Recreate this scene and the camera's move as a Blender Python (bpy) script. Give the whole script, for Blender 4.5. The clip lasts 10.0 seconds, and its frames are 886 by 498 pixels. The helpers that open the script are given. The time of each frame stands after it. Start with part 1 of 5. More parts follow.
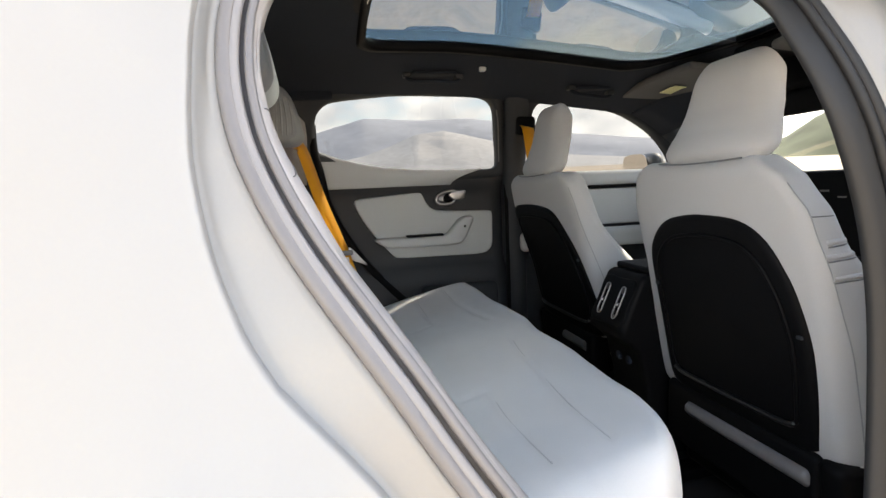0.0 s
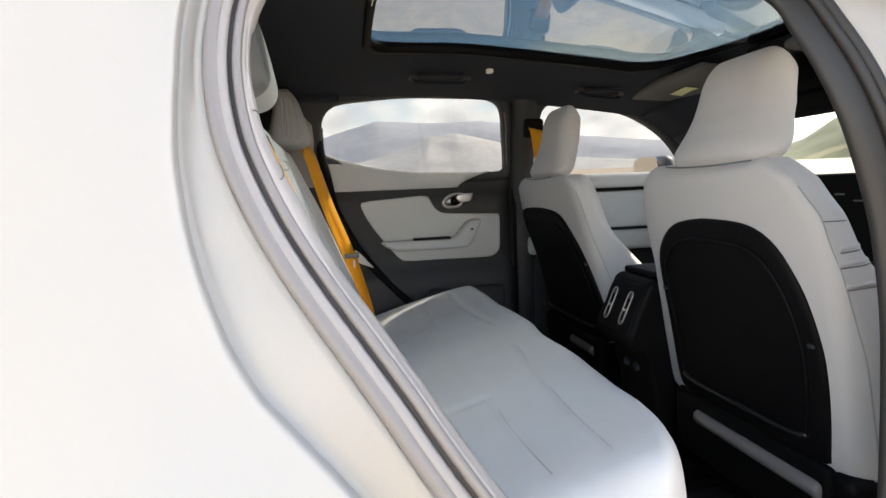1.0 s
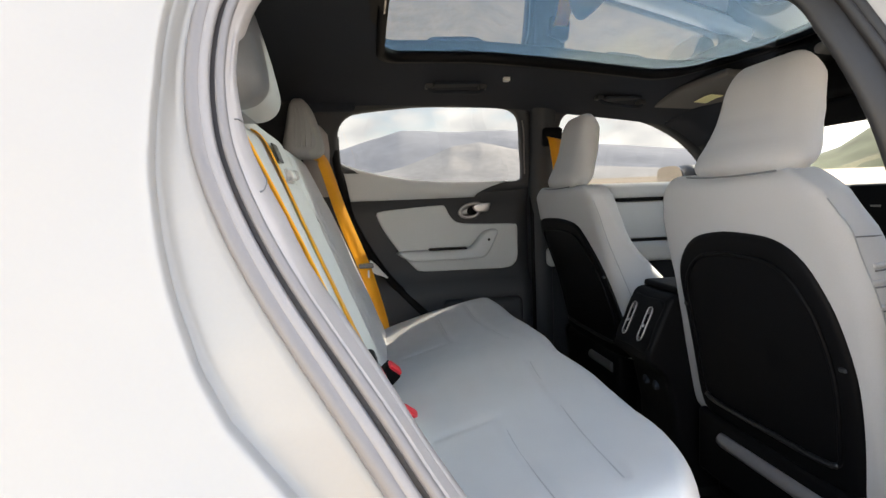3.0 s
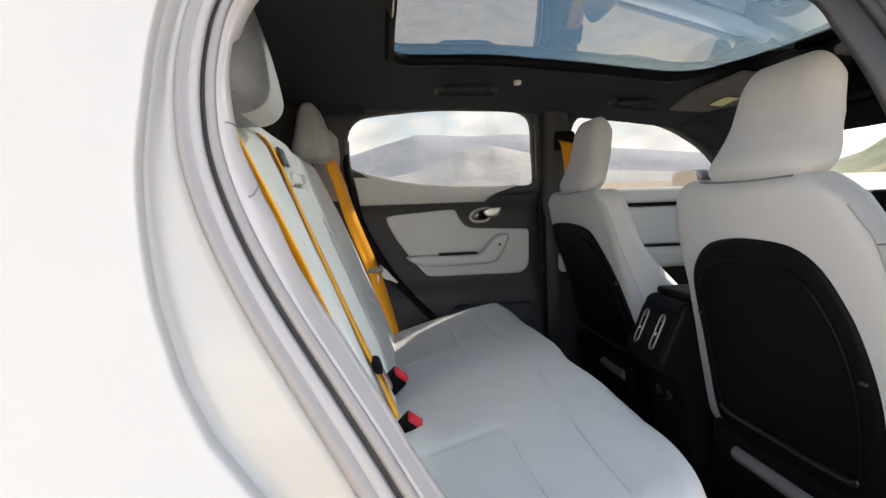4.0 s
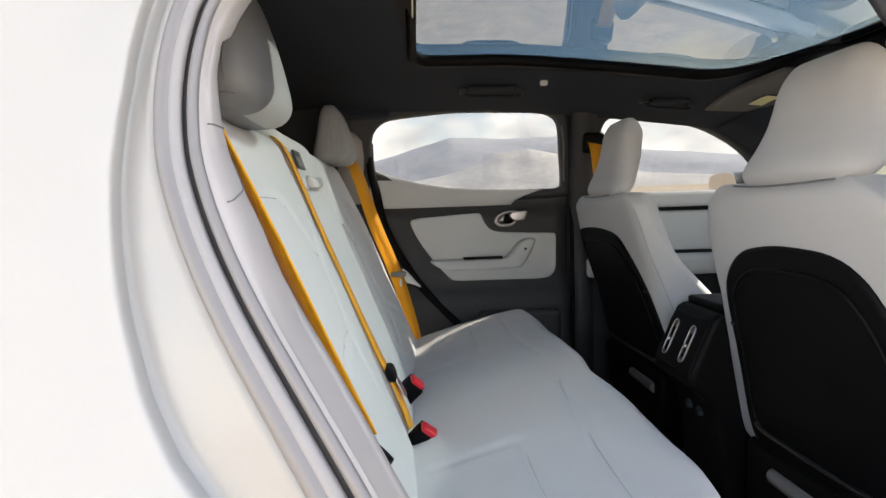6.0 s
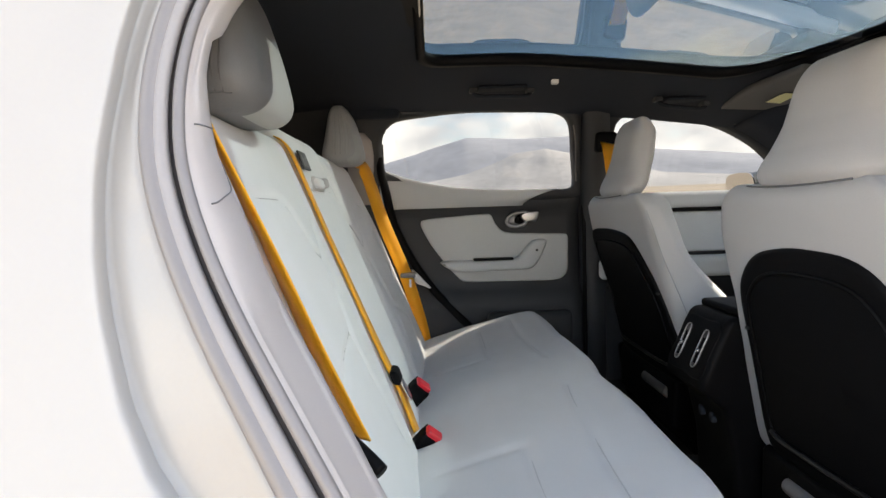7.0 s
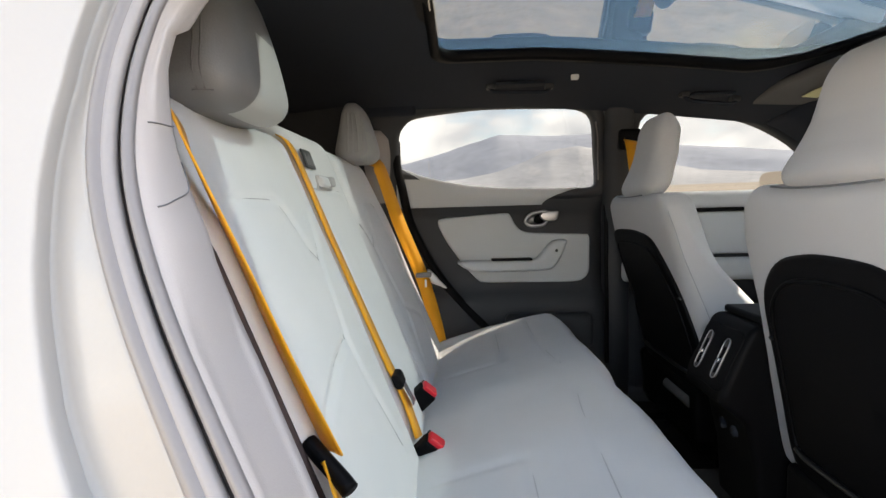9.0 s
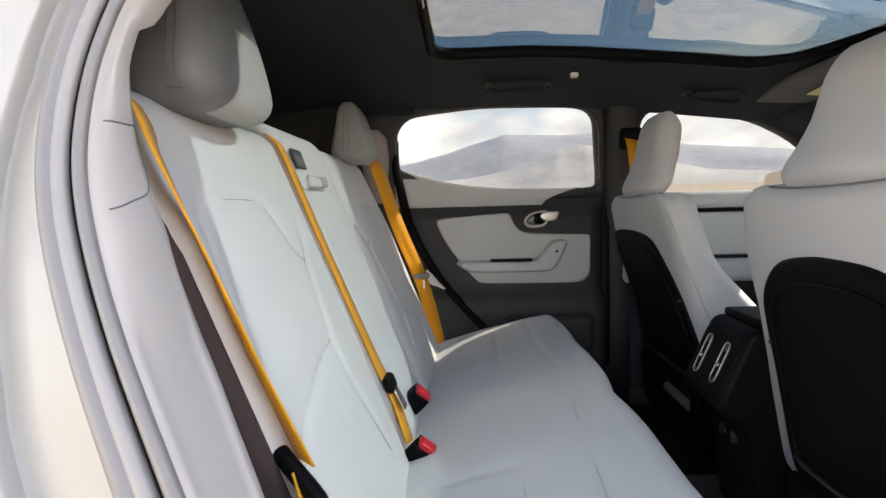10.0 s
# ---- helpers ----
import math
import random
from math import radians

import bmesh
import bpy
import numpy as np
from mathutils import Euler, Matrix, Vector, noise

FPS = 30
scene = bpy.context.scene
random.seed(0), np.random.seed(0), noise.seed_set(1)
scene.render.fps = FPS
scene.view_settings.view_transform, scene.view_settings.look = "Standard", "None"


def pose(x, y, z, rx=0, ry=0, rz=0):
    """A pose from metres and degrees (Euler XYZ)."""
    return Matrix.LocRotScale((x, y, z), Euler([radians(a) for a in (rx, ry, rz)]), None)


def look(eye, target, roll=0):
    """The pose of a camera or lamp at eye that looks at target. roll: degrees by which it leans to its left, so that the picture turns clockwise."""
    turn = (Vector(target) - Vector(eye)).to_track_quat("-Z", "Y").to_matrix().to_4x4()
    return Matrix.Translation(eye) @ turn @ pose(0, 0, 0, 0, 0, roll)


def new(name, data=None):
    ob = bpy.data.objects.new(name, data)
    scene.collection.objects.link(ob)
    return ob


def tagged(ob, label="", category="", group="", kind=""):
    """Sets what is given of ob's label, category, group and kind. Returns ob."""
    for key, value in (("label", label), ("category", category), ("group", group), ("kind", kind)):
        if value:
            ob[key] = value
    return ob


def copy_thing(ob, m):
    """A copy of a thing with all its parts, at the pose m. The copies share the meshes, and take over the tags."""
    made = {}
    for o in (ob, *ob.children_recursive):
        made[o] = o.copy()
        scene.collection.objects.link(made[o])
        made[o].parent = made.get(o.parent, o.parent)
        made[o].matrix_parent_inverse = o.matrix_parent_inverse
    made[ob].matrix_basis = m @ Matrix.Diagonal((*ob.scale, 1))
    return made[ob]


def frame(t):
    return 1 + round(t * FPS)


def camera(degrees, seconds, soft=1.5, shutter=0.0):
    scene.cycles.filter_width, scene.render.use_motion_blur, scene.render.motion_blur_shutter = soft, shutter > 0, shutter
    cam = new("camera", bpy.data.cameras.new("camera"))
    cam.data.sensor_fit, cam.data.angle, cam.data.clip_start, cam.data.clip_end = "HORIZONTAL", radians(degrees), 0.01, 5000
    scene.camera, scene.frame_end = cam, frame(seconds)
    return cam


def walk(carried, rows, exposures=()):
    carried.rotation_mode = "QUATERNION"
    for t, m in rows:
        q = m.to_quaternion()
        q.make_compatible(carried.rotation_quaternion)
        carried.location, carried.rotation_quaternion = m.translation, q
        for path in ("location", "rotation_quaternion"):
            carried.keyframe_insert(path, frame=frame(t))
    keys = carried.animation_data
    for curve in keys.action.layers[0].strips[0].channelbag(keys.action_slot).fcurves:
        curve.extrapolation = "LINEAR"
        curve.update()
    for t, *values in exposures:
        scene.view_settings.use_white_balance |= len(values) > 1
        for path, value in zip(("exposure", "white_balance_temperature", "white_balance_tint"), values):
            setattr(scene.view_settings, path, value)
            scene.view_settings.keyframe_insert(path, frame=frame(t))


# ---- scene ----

cam = camera(80.0, 10.0, soft=1.5)
PATH = [
    (0, (-0.231, -1.082, 0.954), (0.177, 0.862, 0.722), -2.5),
    (0.5, (-0.225, -1.077, 0.952), (0.167, 0.871, 0.725), -2.3),
    (1, (-0.212, -1.073, 0.954), (0.153, 0.88, 0.733), -2.4),
    (1.5, (-0.202, -1.066, 0.952), (0.142, 0.893, 0.74), -2.3),
    (2, (-0.197, -1.059, 0.953), (0.13, 0.904, 0.749), -2.3),
    (2.5, (-0.19, -1.055, 0.955), (0.115, 0.912, 0.76), -2.3),
    (4, (-0.165, -1.037, 0.957), (0.06, 0.944, 0.789), -2.1),
    (4.5, (-0.157, -1.03, 0.957), (0.041, 0.954, 0.794), -2.1),
    (5, (-0.147, -1.023, 0.957), (0.014, 0.964, 0.799), -2.0),
    (5.5, (-0.14, -1.017, 0.958), (-0.011, 0.973, 0.802), -1.9),
    (7, (-0.115, -0.999, 0.959), (-0.073, 0.995, 0.808), -1.9),
    (7.5, (-0.106, -0.994, 0.96), (-0.097, 1.001, 0.807), -1.8),
    (8, (-0.097, -0.987, 0.96), (-0.122, 1.007, 0.807), -1.7),
    (8.5, (-0.085, -0.98, 0.961), (-0.137, 1.014, 0.806), -1.6),
    (9, (-0.071, -0.97, 0.962), (-0.145, 1.023, 0.805), -1.6),
    (9.5, (-0.059, -0.961, 0.963), (-0.146, 1.031, 0.805), -1.6),
    (10, (-0.047, -0.952, 0.963), (-0.146, 1.039, 0.805), -1.6),
]
walk(cam, [(t, look(e, g, r)) for t, e, g, r in PATH], exposures=[(0, 2.95, 7600, 9), (10, 2.96, 7600, 10)])

# ---- light ----
SUN_EL, SUN_AZ = 38.0, 18.0  # degrees; azimuth from straight ahead of the car towards its left
world = bpy.data.worlds.new("sky")
scene.world = world
world.use_nodes = True
wn, wl = world.node_tree.nodes, world.node_tree.links
wn.clear()
sky = wn.new("ShaderNodeTexSky")
sky.sky_type = "NISHITA"
sky.sun_disc = False
sky.sun_elevation = radians(SUN_EL)
sky.sun_rotation = radians(90 - SUN_AZ)
sky.dust_density = 1.2
tc = wn.new("ShaderNodeTexCoord")
mp = wn.new("ShaderNodeMapping")
mp.inputs["Scale"].default_value = (1, 1, 2.2)
mp.inputs["Location"].default_value = (0.0, 0.35, 0.6)
cl = wn.new("ShaderNodeTexNoise")
cl.inputs["Scale"].default_value = 4.4
cl.inputs["Detail"].default_value = 8
cl.inputs["Roughness"].default_value = 0.58
cr = wn.new("ShaderNodeValToRGB")
cr.color_ramp.elements[0].position = 0.515
cr.color_ramp.elements[1].position = 0.64
cm = wn.new("ShaderNodeMix")
cm.data_type = "RGBA"
c2 = wn.new("ShaderNodeTexNoise")
c2.inputs["Scale"].default_value = 7.0
c2.inputs["Detail"].default_value = 6
cg = wn.new("ShaderNodeValToRGB")
cg.color_ramp.elements[0].position = 0.36
cg.color_ramp.elements[0].color = (4.2, 4.4, 4.8, 1)
cg.color_ramp.elements[1].position = 0.66
cg.color_ramp.elements[1].color = (8.2, 8.2, 8.3, 1)
wl.new(mp.outputs["Vector"], c2.inputs["Vector"])
wl.new(c2.outputs["Fac"], cg.inputs["Fac"])
wl.new(cg.outputs["Color"], cm.inputs["B"])
bg = wn.new("ShaderNodeBackground")
bg.inputs["Strength"].default_value = 0.11
wo = wn.new("ShaderNodeOutputWorld")
wl.new(tc.outputs["Generated"], mp.inputs["Vector"])
wl.new(mp.outputs["Vector"], cl.inputs["Vector"])
sp = wn.new("ShaderNodeSeparateXYZ")
wl.new(tc.outputs["Generated"], sp.inputs["Vector"])
hz = wn.new("ShaderNodeMapRange")
hz.inputs["From Max"].default_value = 0.28
hz.inputs["To Min"].default_value = 0.33
hz.inputs["To Max"].default_value = 0.0
wl.new(sp.outputs["Z"], hz.inputs["Value"])
ad = wn.new("ShaderNodeMath")
wl.new(cl.outputs["Fac"], ad.inputs[0])
wl.new(hz.outputs[0], ad.inputs[1])
wl.new(ad.outputs[0], cr.inputs["Fac"])
wl.new(cr.outputs["Color"], cm.inputs["Factor"])
wl.new(sky.outputs["Color"], cm.inputs["A"])
wl.new(cm.outputs["Result"], bg.inputs["Color"])
wl.new(bg.outputs["Background"], wo.inputs["Surface"])
sun = new("sun", bpy.data.lights.new("sun", "SUN"))
sun.data.energy = 3.2
sun.data.angle = radians(0.5)
sun.data.color = (1.0, 0.95, 0.88)
sd = Vector((math.cos(radians(SUN_EL)) * math.cos(radians(SUN_AZ)),
             math.cos(radians(SUN_EL)) * math.sin(radians(SUN_AZ)), math.sin(radians(SUN_EL))))
sun.matrix_world = look(sd * 20, (0, 0, 0))

# ---- materials ----


def surface(name, color, rough=0.6, metal=0.0, vary=0.08, grain=300.0, bump=0.1, blotch=6.0, weave=0.0,
            coat=0.0, sheen=0.0, bump_dist=0.001, spec=0.5):
    """A surface with blotchy variation, fine grain and relief; weave adds a woven thread relief of that pitch in metres."""
    m = bpy.data.materials.new(name)
    m.use_nodes = True
    n, l = m.node_tree.nodes, m.node_tree.links
    b = n["Principled BSDF"]
    b.inputs["Roughness"].default_value = rough
    b.inputs["Metallic"].default_value = metal
    b.inputs["Coat Weight"].default_value = coat
    b.inputs["Coat Roughness"].default_value = 0.05
    b.inputs["Sheen Weight"].default_value = sheen
    b.inputs["Specular IOR Level"].default_value = spec
    t = n.new("ShaderNodeTexCoord")
    big = n.new("ShaderNodeTexNoise")
    big.inputs["Scale"].default_value = blotch
    big.inputs["Detail"].default_value = 4
    fine = n.new("ShaderNodeTexNoise")
    fine.inputs["Scale"].default_value = grain
    fine.inputs["Detail"].default_value = 2
    l.new(t.outputs["Object"], big.inputs["Vector"])
    l.new(t.outputs["Object"], fine.inputs["Vector"])
    add = n.new("ShaderNodeMath")
    add.operation = "ADD"
    l.new(big.outputs["Fac"], add.inputs[0])
    l.new(fine.outputs["Fac"], add.inputs[1])
    rg = n.new("ShaderNodeMapRange")
    rg.inputs["From Min"].default_value = 0.6
    rg.inputs["From Max"].default_value = 1.4
    rg.inputs["To Min"].default_value = 1 - vary
    rg.inputs["To Max"].default_value = 1 + vary
    l.new(add.outputs[0], rg.inputs["Value"])
    mul = n.new("ShaderNodeVectorMath")
    mul.operation = "SCALE"
    mul.inputs[0].default_value = color
    l.new(rg.outputs[0], mul.inputs["Scale"])
    l.new(mul.outputs[0], b.inputs["Base Color"])
    if bump:
        bp = n.new("ShaderNodeBump")
        bp.inputs["Strength"].default_value = bump
        bp.inputs["Distance"].default_value = bump_dist
        h = fine.outputs["Fac"]
        if weave:
            ws = []
            for axis in ("X", "Z"):
                w = n.new("ShaderNodeTexWave")
                w.bands_direction = axis
                w.inputs["Scale"].default_value = 0.314 / weave
                w.inputs["Distortion"].default_value = 0.4
                l.new(t.outputs["Object"], w.inputs["Vector"])
                ws.append(w.outputs["Fac"])
            mm = n.new("ShaderNodeMath")
            mm.operation = "MULTIPLY"
            l.new(ws[0], mm.inputs[0])
            l.new(ws[1], mm.inputs[1])
            h = mm.outputs[0]
        l.new(h, bp.inputs["Height"])
        l.new(bp.outputs["Normal"], b.inputs["Normal"])
    return m


def pane(name, tint, rough=0.0, f0=0.02):
    m = bpy.data.materials.new(name)
    m.use_nodes = True
    n, l = m.node_tree.nodes, m.node_tree.links
    n.clear()
    tr = n.new("ShaderNodeBsdfTransparent")
    tr.inputs["Color"].default_value = (*tint, 1)
    gl = n.new("ShaderNodeBsdfGlossy")
    gl.inputs["Roughness"].default_value = rough
    lw = n.new("ShaderNodeLayerWeight")
    lw.inputs["Blend"].default_value = 0.5
    pw = n.new("ShaderNodeMath")
    pw.operation = "POWER"
    pw.inputs[1].default_value = 5.0
    l.new(lw.outputs["Facing"], pw.inputs[0])
    fr = n.new("ShaderNodeMapRange")
    fr.inputs["To Min"].default_value = f0
    l.new(pw.outputs[0], fr.inputs["Value"])
    mx = n.new("ShaderNodeMixShader")
    o = n.new("ShaderNodeOutputMaterial")
    l.new(fr.outputs[0], mx.inputs[0])
    l.new(tr.outputs[0], mx.inputs[1])
    l.new(gl.outputs[0], mx.inputs[2])
    l.new(mx.outputs[0], o.inputs["Surface"])
    return m


M_PAINT = surface("white_paint", (0.325, 0.323, 0.316), 0.5, vary=0.01, bump=0.0, coat=0.12)
# The body's white greyed, so the jamb's and pillar's shade is in the colour
M_JAMB = surface("shaded_white_paint", (0.268, 0.264, 0.257), 0.4, vary=0.02, bump=0.0, coat=0.3)
M_RUBBER = surface("rubber", (0.165, 0.158, 0.160), 0.36, vary=0.03, grain=500, bump=0.0)
# The seal rubber paled to paint the light on the bead's inner side
M_LITLIP = surface("lit_rubber", (0.235, 0.226, 0.227), 0.4, vary=0.03, grain=500, bump=0.0)
M_DARKRUBBER = surface("dark_rubber", (0.075, 0.068, 0.070), 0.5, vary=0.2, grain=500, bump=0.05)
M_TRIM = surface("pale_trim", (0.385, 0.365, 0.357), 0.6, vary=0.03, grain=900, bump=0.15)
M_SEAT = surface("grey_textile", (0.62, 0.62, 0.62), 0.85, vary=0.035, grain=900, bump=0.3, sheen=0.15, blotch=14)
M_SEATSIDE = surface("grey_textile_side", (0.475, 0.475, 0.480), 0.8, vary=0.04, grain=700, bump=0.25, sheen=0.1)
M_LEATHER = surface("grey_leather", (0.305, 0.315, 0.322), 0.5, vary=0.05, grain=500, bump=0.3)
# Dark leather, set deeper to paint shade on the near headrest's sides
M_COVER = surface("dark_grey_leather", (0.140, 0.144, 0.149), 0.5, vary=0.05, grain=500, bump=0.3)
M_STITCH = surface("dark_stitch", (0.12, 0.12, 0.12), 0.8, vary=0.1, bump=0.0)
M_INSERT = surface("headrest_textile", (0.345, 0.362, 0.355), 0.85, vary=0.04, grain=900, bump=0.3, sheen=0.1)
M_SEAM = surface("seam_thread", (0.33, 0.33, 0.33), 0.9, vary=0.1, grain=900, bump=0.2)
M_PANEL = surface("door_textile", (0.55, 0.575, 0.585), 0.85, vary=0.05, grain=800, bump=0.3)
M_ARM = surface("pale_armrest", (0.55, 0.575, 0.59), 0.6, vary=0.04, grain=700, bump=0.2)
M_BLACK = surface("black_plastic", (0.0045, 0.0045, 0.0052), 0.5, vary=0.15, grain=800, bump=0.2, spec=0.08)
M_PANELEDGE = surface("black_satin_plastic", (0.012, 0.012, 0.013), 0.32, vary=0.1, grain=800, bump=0.1, spec=0.5)
# Brown stands for the shade in the gap beside the near backrest
M_GAPSHADE = surface("painted_gap_shade", (0.052, 0.034, 0.033), 0.8, vary=0.15, grain=700, bump=0.2)
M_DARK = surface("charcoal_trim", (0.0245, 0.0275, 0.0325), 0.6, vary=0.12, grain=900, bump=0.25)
M_LINER = surface("headliner_fabric", (0.0125, 0.0172, 0.027), 0.95, vary=0.15, grain=900, bump=0.3)
M_CARPET = surface("black_carpet", (0.005, 0.005, 0.0055), 1.0, vary=0.3, grain=400, bump=0.6, bump_dist=0.003)
M_BELT = surface("amber_webbing", (0.95, 0.45, 0.016), 0.6, vary=0.05, grain=900, bump=0.3, weave=0.0012, sheen=0.2)
bn, bl = M_BELT.node_tree.nodes, M_BELT.node_tree.links
b_tr = bn.new("ShaderNodeBsdfTranslucent")
b_tr.inputs["Color"].default_value = (0.95, 0.60, 0.07, 1)
b_mx = bn.new("ShaderNodeMixShader")
b_mx.inputs[0].default_value = 0.3
bl.new(bn["Principled BSDF"].outputs[0], b_mx.inputs[1])
bl.new(b_tr.outputs[0], b_mx.inputs[2])
bl.new(b_mx.outputs[0], bn["Material Output"].inputs["Surface"])
M_RED = surface("red_button", (0.62, 0.015, 0.03), 0.3, vary=0.04, bump=0.0)
M_CHROME = surface("satin_chrome", (0.72, 0.72, 0.73), 0.18, 1.0, vary=0.03, bump=0.0)
M_SATIN = surface("satin_metal", (0.42, 0.42, 0.43), 0.36, 1.0, vary=0.04, bump=0.0)
M_LABEL = surface("black_label", (0.03, 0.03, 0.03), 0.5, vary=0.1, bump=0.0)
M_PRINT = surface("label_print", (0.15, 0.15, 0.15), 0.6, vary=0.05, bump=0.0)
M_YELLOW = surface("yellow_label", (0.85, 0.80, 0.42), 0.5, vary=0.05, bump=0.0)
M_WHITE = surface("white_plastic", (0.75, 0.75, 0.74), 0.4, vary=0.03, bump=0.0)
# Charcoal trim set darker to hold down the open sky's light on it
M_PILLAR = surface("dimmed_pillar_trim", (0.0115, 0.012, 0.0135), 0.6, vary=0.12, grain=900, bump=0.25)
M_VISOR = surface("visor_vinyl", (0.10, 0.095, 0.09), 0.7, vary=0.08, grain=700, bump=0.2)
M_ROOFGLASS = pane("tinted_roof_glass", (0.080, 0.108, 0.124), f0=0.48)
M_GLASS = pane("window_glass", (0.176, 0.183, 0.190))
M_SCREEN = pane("windscreen_glass", (0.50, 0.52, 0.52))
M_GROUND = surface("dry_ground", (0.43, 0.35, 0.26), 0.95, vary=0.35, grain=6, bump=0.4, blotch=0.25, bump_dist=0.05)
# Haze is painted into these two hill colours, paling the scrub
M_FARHILL = surface("far_scrub_in_haze", (0.41, 0.42, 0.455), 1.0, vary=0.16, grain=0.02, bump=0.0, blotch=0.003)
M_NEARHILL = surface("near_scrub_in_haze", (0.48, 0.465, 0.455), 1.0, vary=0.2, grain=0.05, bump=0.0, blotch=0.006)
M_GREENHILL = surface("green_hill_grass", (0.085, 0.095, 0.05), 1.0, vary=0.25, grain=0.1, bump=0.0, blotch=0.02)
M_BUSH = surface("bush_leaf", (0.24, 0.22, 0.07), 0.9, vary=0.3, grain=5, bump=0.0, blotch=1.0)

# ---- mesh helpers ----


def part(name, bm, material, parent=None, label="", smooth=True):
    me = bpy.data.meshes.new(name)
    bmesh.ops.recalc_face_normals(bm, faces=bm.faces)
    bm.to_mesh(me)
    bm.free()
    me.materials.append(material)
    for p in me.polygons:
        p.use_smooth = smooth
    ob = new(name, me)
    if parent:
        ob.parent = parent
    if label:
        tagged(ob, label)
    return ob


def thing(name, label, category, group="", kind=""):
    return tagged(new(name), label, category, group, kind)


def cr_curve(pts, n, closed=False):
    """n points along a smooth curve through pts, evenly spaced."""
    P = [Vector(p) for p in pts]
    k = len(P)
    dense = []
    segs = k if closed else k - 1
    for i in range(segs):
        if closed:
            a, b, c, d = P[i - 1], P[i], P[(i + 1) % k], P[(i + 2) % k]
        else:
            a, b, c, d = P[max(i - 1, 0)], P[i], P[i + 1], P[min(i + 2, k - 1)]
        for j in range(16):
            t = j / 16
            dense.append(0.5 * (2 * b + (c - a) * t + (2 * a - 5 * b + 4 * c - d) * t * t + (3 * b - a - 3 * c + d) * t ** 3))
    dense.append(P[0] if closed else P[-1])
    acc = [0.0]
    for a, b in zip(dense, dense[1:]):
        acc.append(acc[-1] + (b - a).length)
    out, j = [], 0
    for i in range(n):
        s = acc[-1] * i / (n if closed else n - 1)
        while j < len(acc) - 2 and acc[j + 1] < s:
            j += 1
        u = (s - acc[j]) / max(acc[j + 1] - acc[j], 1e-9)
        out.append(dense[j].lerp(dense[j + 1], u))
    return out


def loft(rows, closed_u=False, closed_v=False, cap=False):
    """A sheet through rows of points of equal count."""
    bm = bmesh.new()
    V = [[bm.verts.new(p) for p in r] for r in rows]
    R, C = len(V), len(V[0])
    for i in range(R if closed_u else R - 1):
        for j in range(C if closed_v else C - 1):
            bm.faces.new((V[i][j], V[(i + 1) % R][j], V[(i + 1) % R][(j + 1) % C], V[i][(j + 1) % C]))
    if cap and closed_v:
        bm.faces.new(V[0])
        bm.faces.new(list(reversed(V[-1])))
    return bm


def slab(rows, off, closed_v=False):
    """A loft given thickness along the vector off."""
    bm = loft(rows, closed_v=closed_v)
    o = Vector(off)
    geo = bmesh.ops.duplicate(bm, geom=bm.verts[:] + bm.edges[:] + bm.faces[:])
    bmesh.ops.translate(bm, verts=[g for g in geo["geom"] if isinstance(g, bmesh.types.BMVert)], vec=o)
    pairs = geo["vert_map"]
    for e in [e for e in bm.edges if e.is_boundary and e in pairs or e.is_boundary]:
        a, b = e.verts
        if a in pairs and b in pairs and pairs[a].is_valid and (pairs[a].co - a.co - o).length < 1e-5:
            try:
                bm.faces.new((a, b, pairs[b], pairs[a]))
            except ValueError:
                pass
    return bm


def softbox(lo, hi, r, n=10, f=None):
    """A box from corner lo to corner hi with edges rounded by r, n cells a side, shaped by f."""
    lo, hi = Vector(lo), Vector(hi)
    c, h = (lo + hi) / 2, (hi - lo) / 2
    r = min(r, h.x, h.y, h.z)
    bm = bmesh.new()
    nn = n if isinstance(n, tuple) else (n, n, n)

    def ticks(hh, k):
        inner = max(hh - r, 0)
        edge = [inner + r * math.sin(a) for a in (math.pi * 0.08, math.pi * 0.17, math.pi * 0.25, math.pi * 0.38, math.pi * 0.5)]
        mid = [-inner + 2 * inner * i / k for i in range(k + 1)]
        full = [-e for e in reversed(edge)] + mid + edge
        o = []
        for v in full:
            if not o or v - o[-1] > 1e-6:
                o.append(v)
        return o
    T = [ticks(h[i], nn[i]) for i in range(3)]
    cache = {}

    def vert(p):
        key = tuple(round(v, 6) for v in p)
        if key not in cache:
            q = Vector(p)
            inner = Vector([max(-(h[i] - r), min(h[i] - r, q[i])) for i in range(3)])
            d = q - inner
            if d.length > 1e-9:
                q = inner + d.normalized() * r * min(1.0, max(abs(v) for v in d) / r)
            q = q + c
            if f:
                q = Vector(f(q))
            cache[key] = bm.verts.new(q)
        return cache[key]
    for ax in range(3):
        u, v = (ax + 1) % 3, (ax + 2) % 3
        for s in (-1, 1):
            for i in range(len(T[u]) - 1):
                for j in range(len(T[v]) - 1):
                    fs = []
                    for a, b in ((i, j), (i + 1, j), (i + 1, j + 1), (i, j + 1)):
                        p = [0, 0, 0]
                        p[ax], p[u], p[v] = s * h[ax], T[u][a], T[v][b]
                        fs.append(vert(p))
                    if len(set(fs)) >= 3:
                        try:
                            bm.faces.new(list(dict.fromkeys(fs)))
                        except ValueError:
                            pass
    return bm


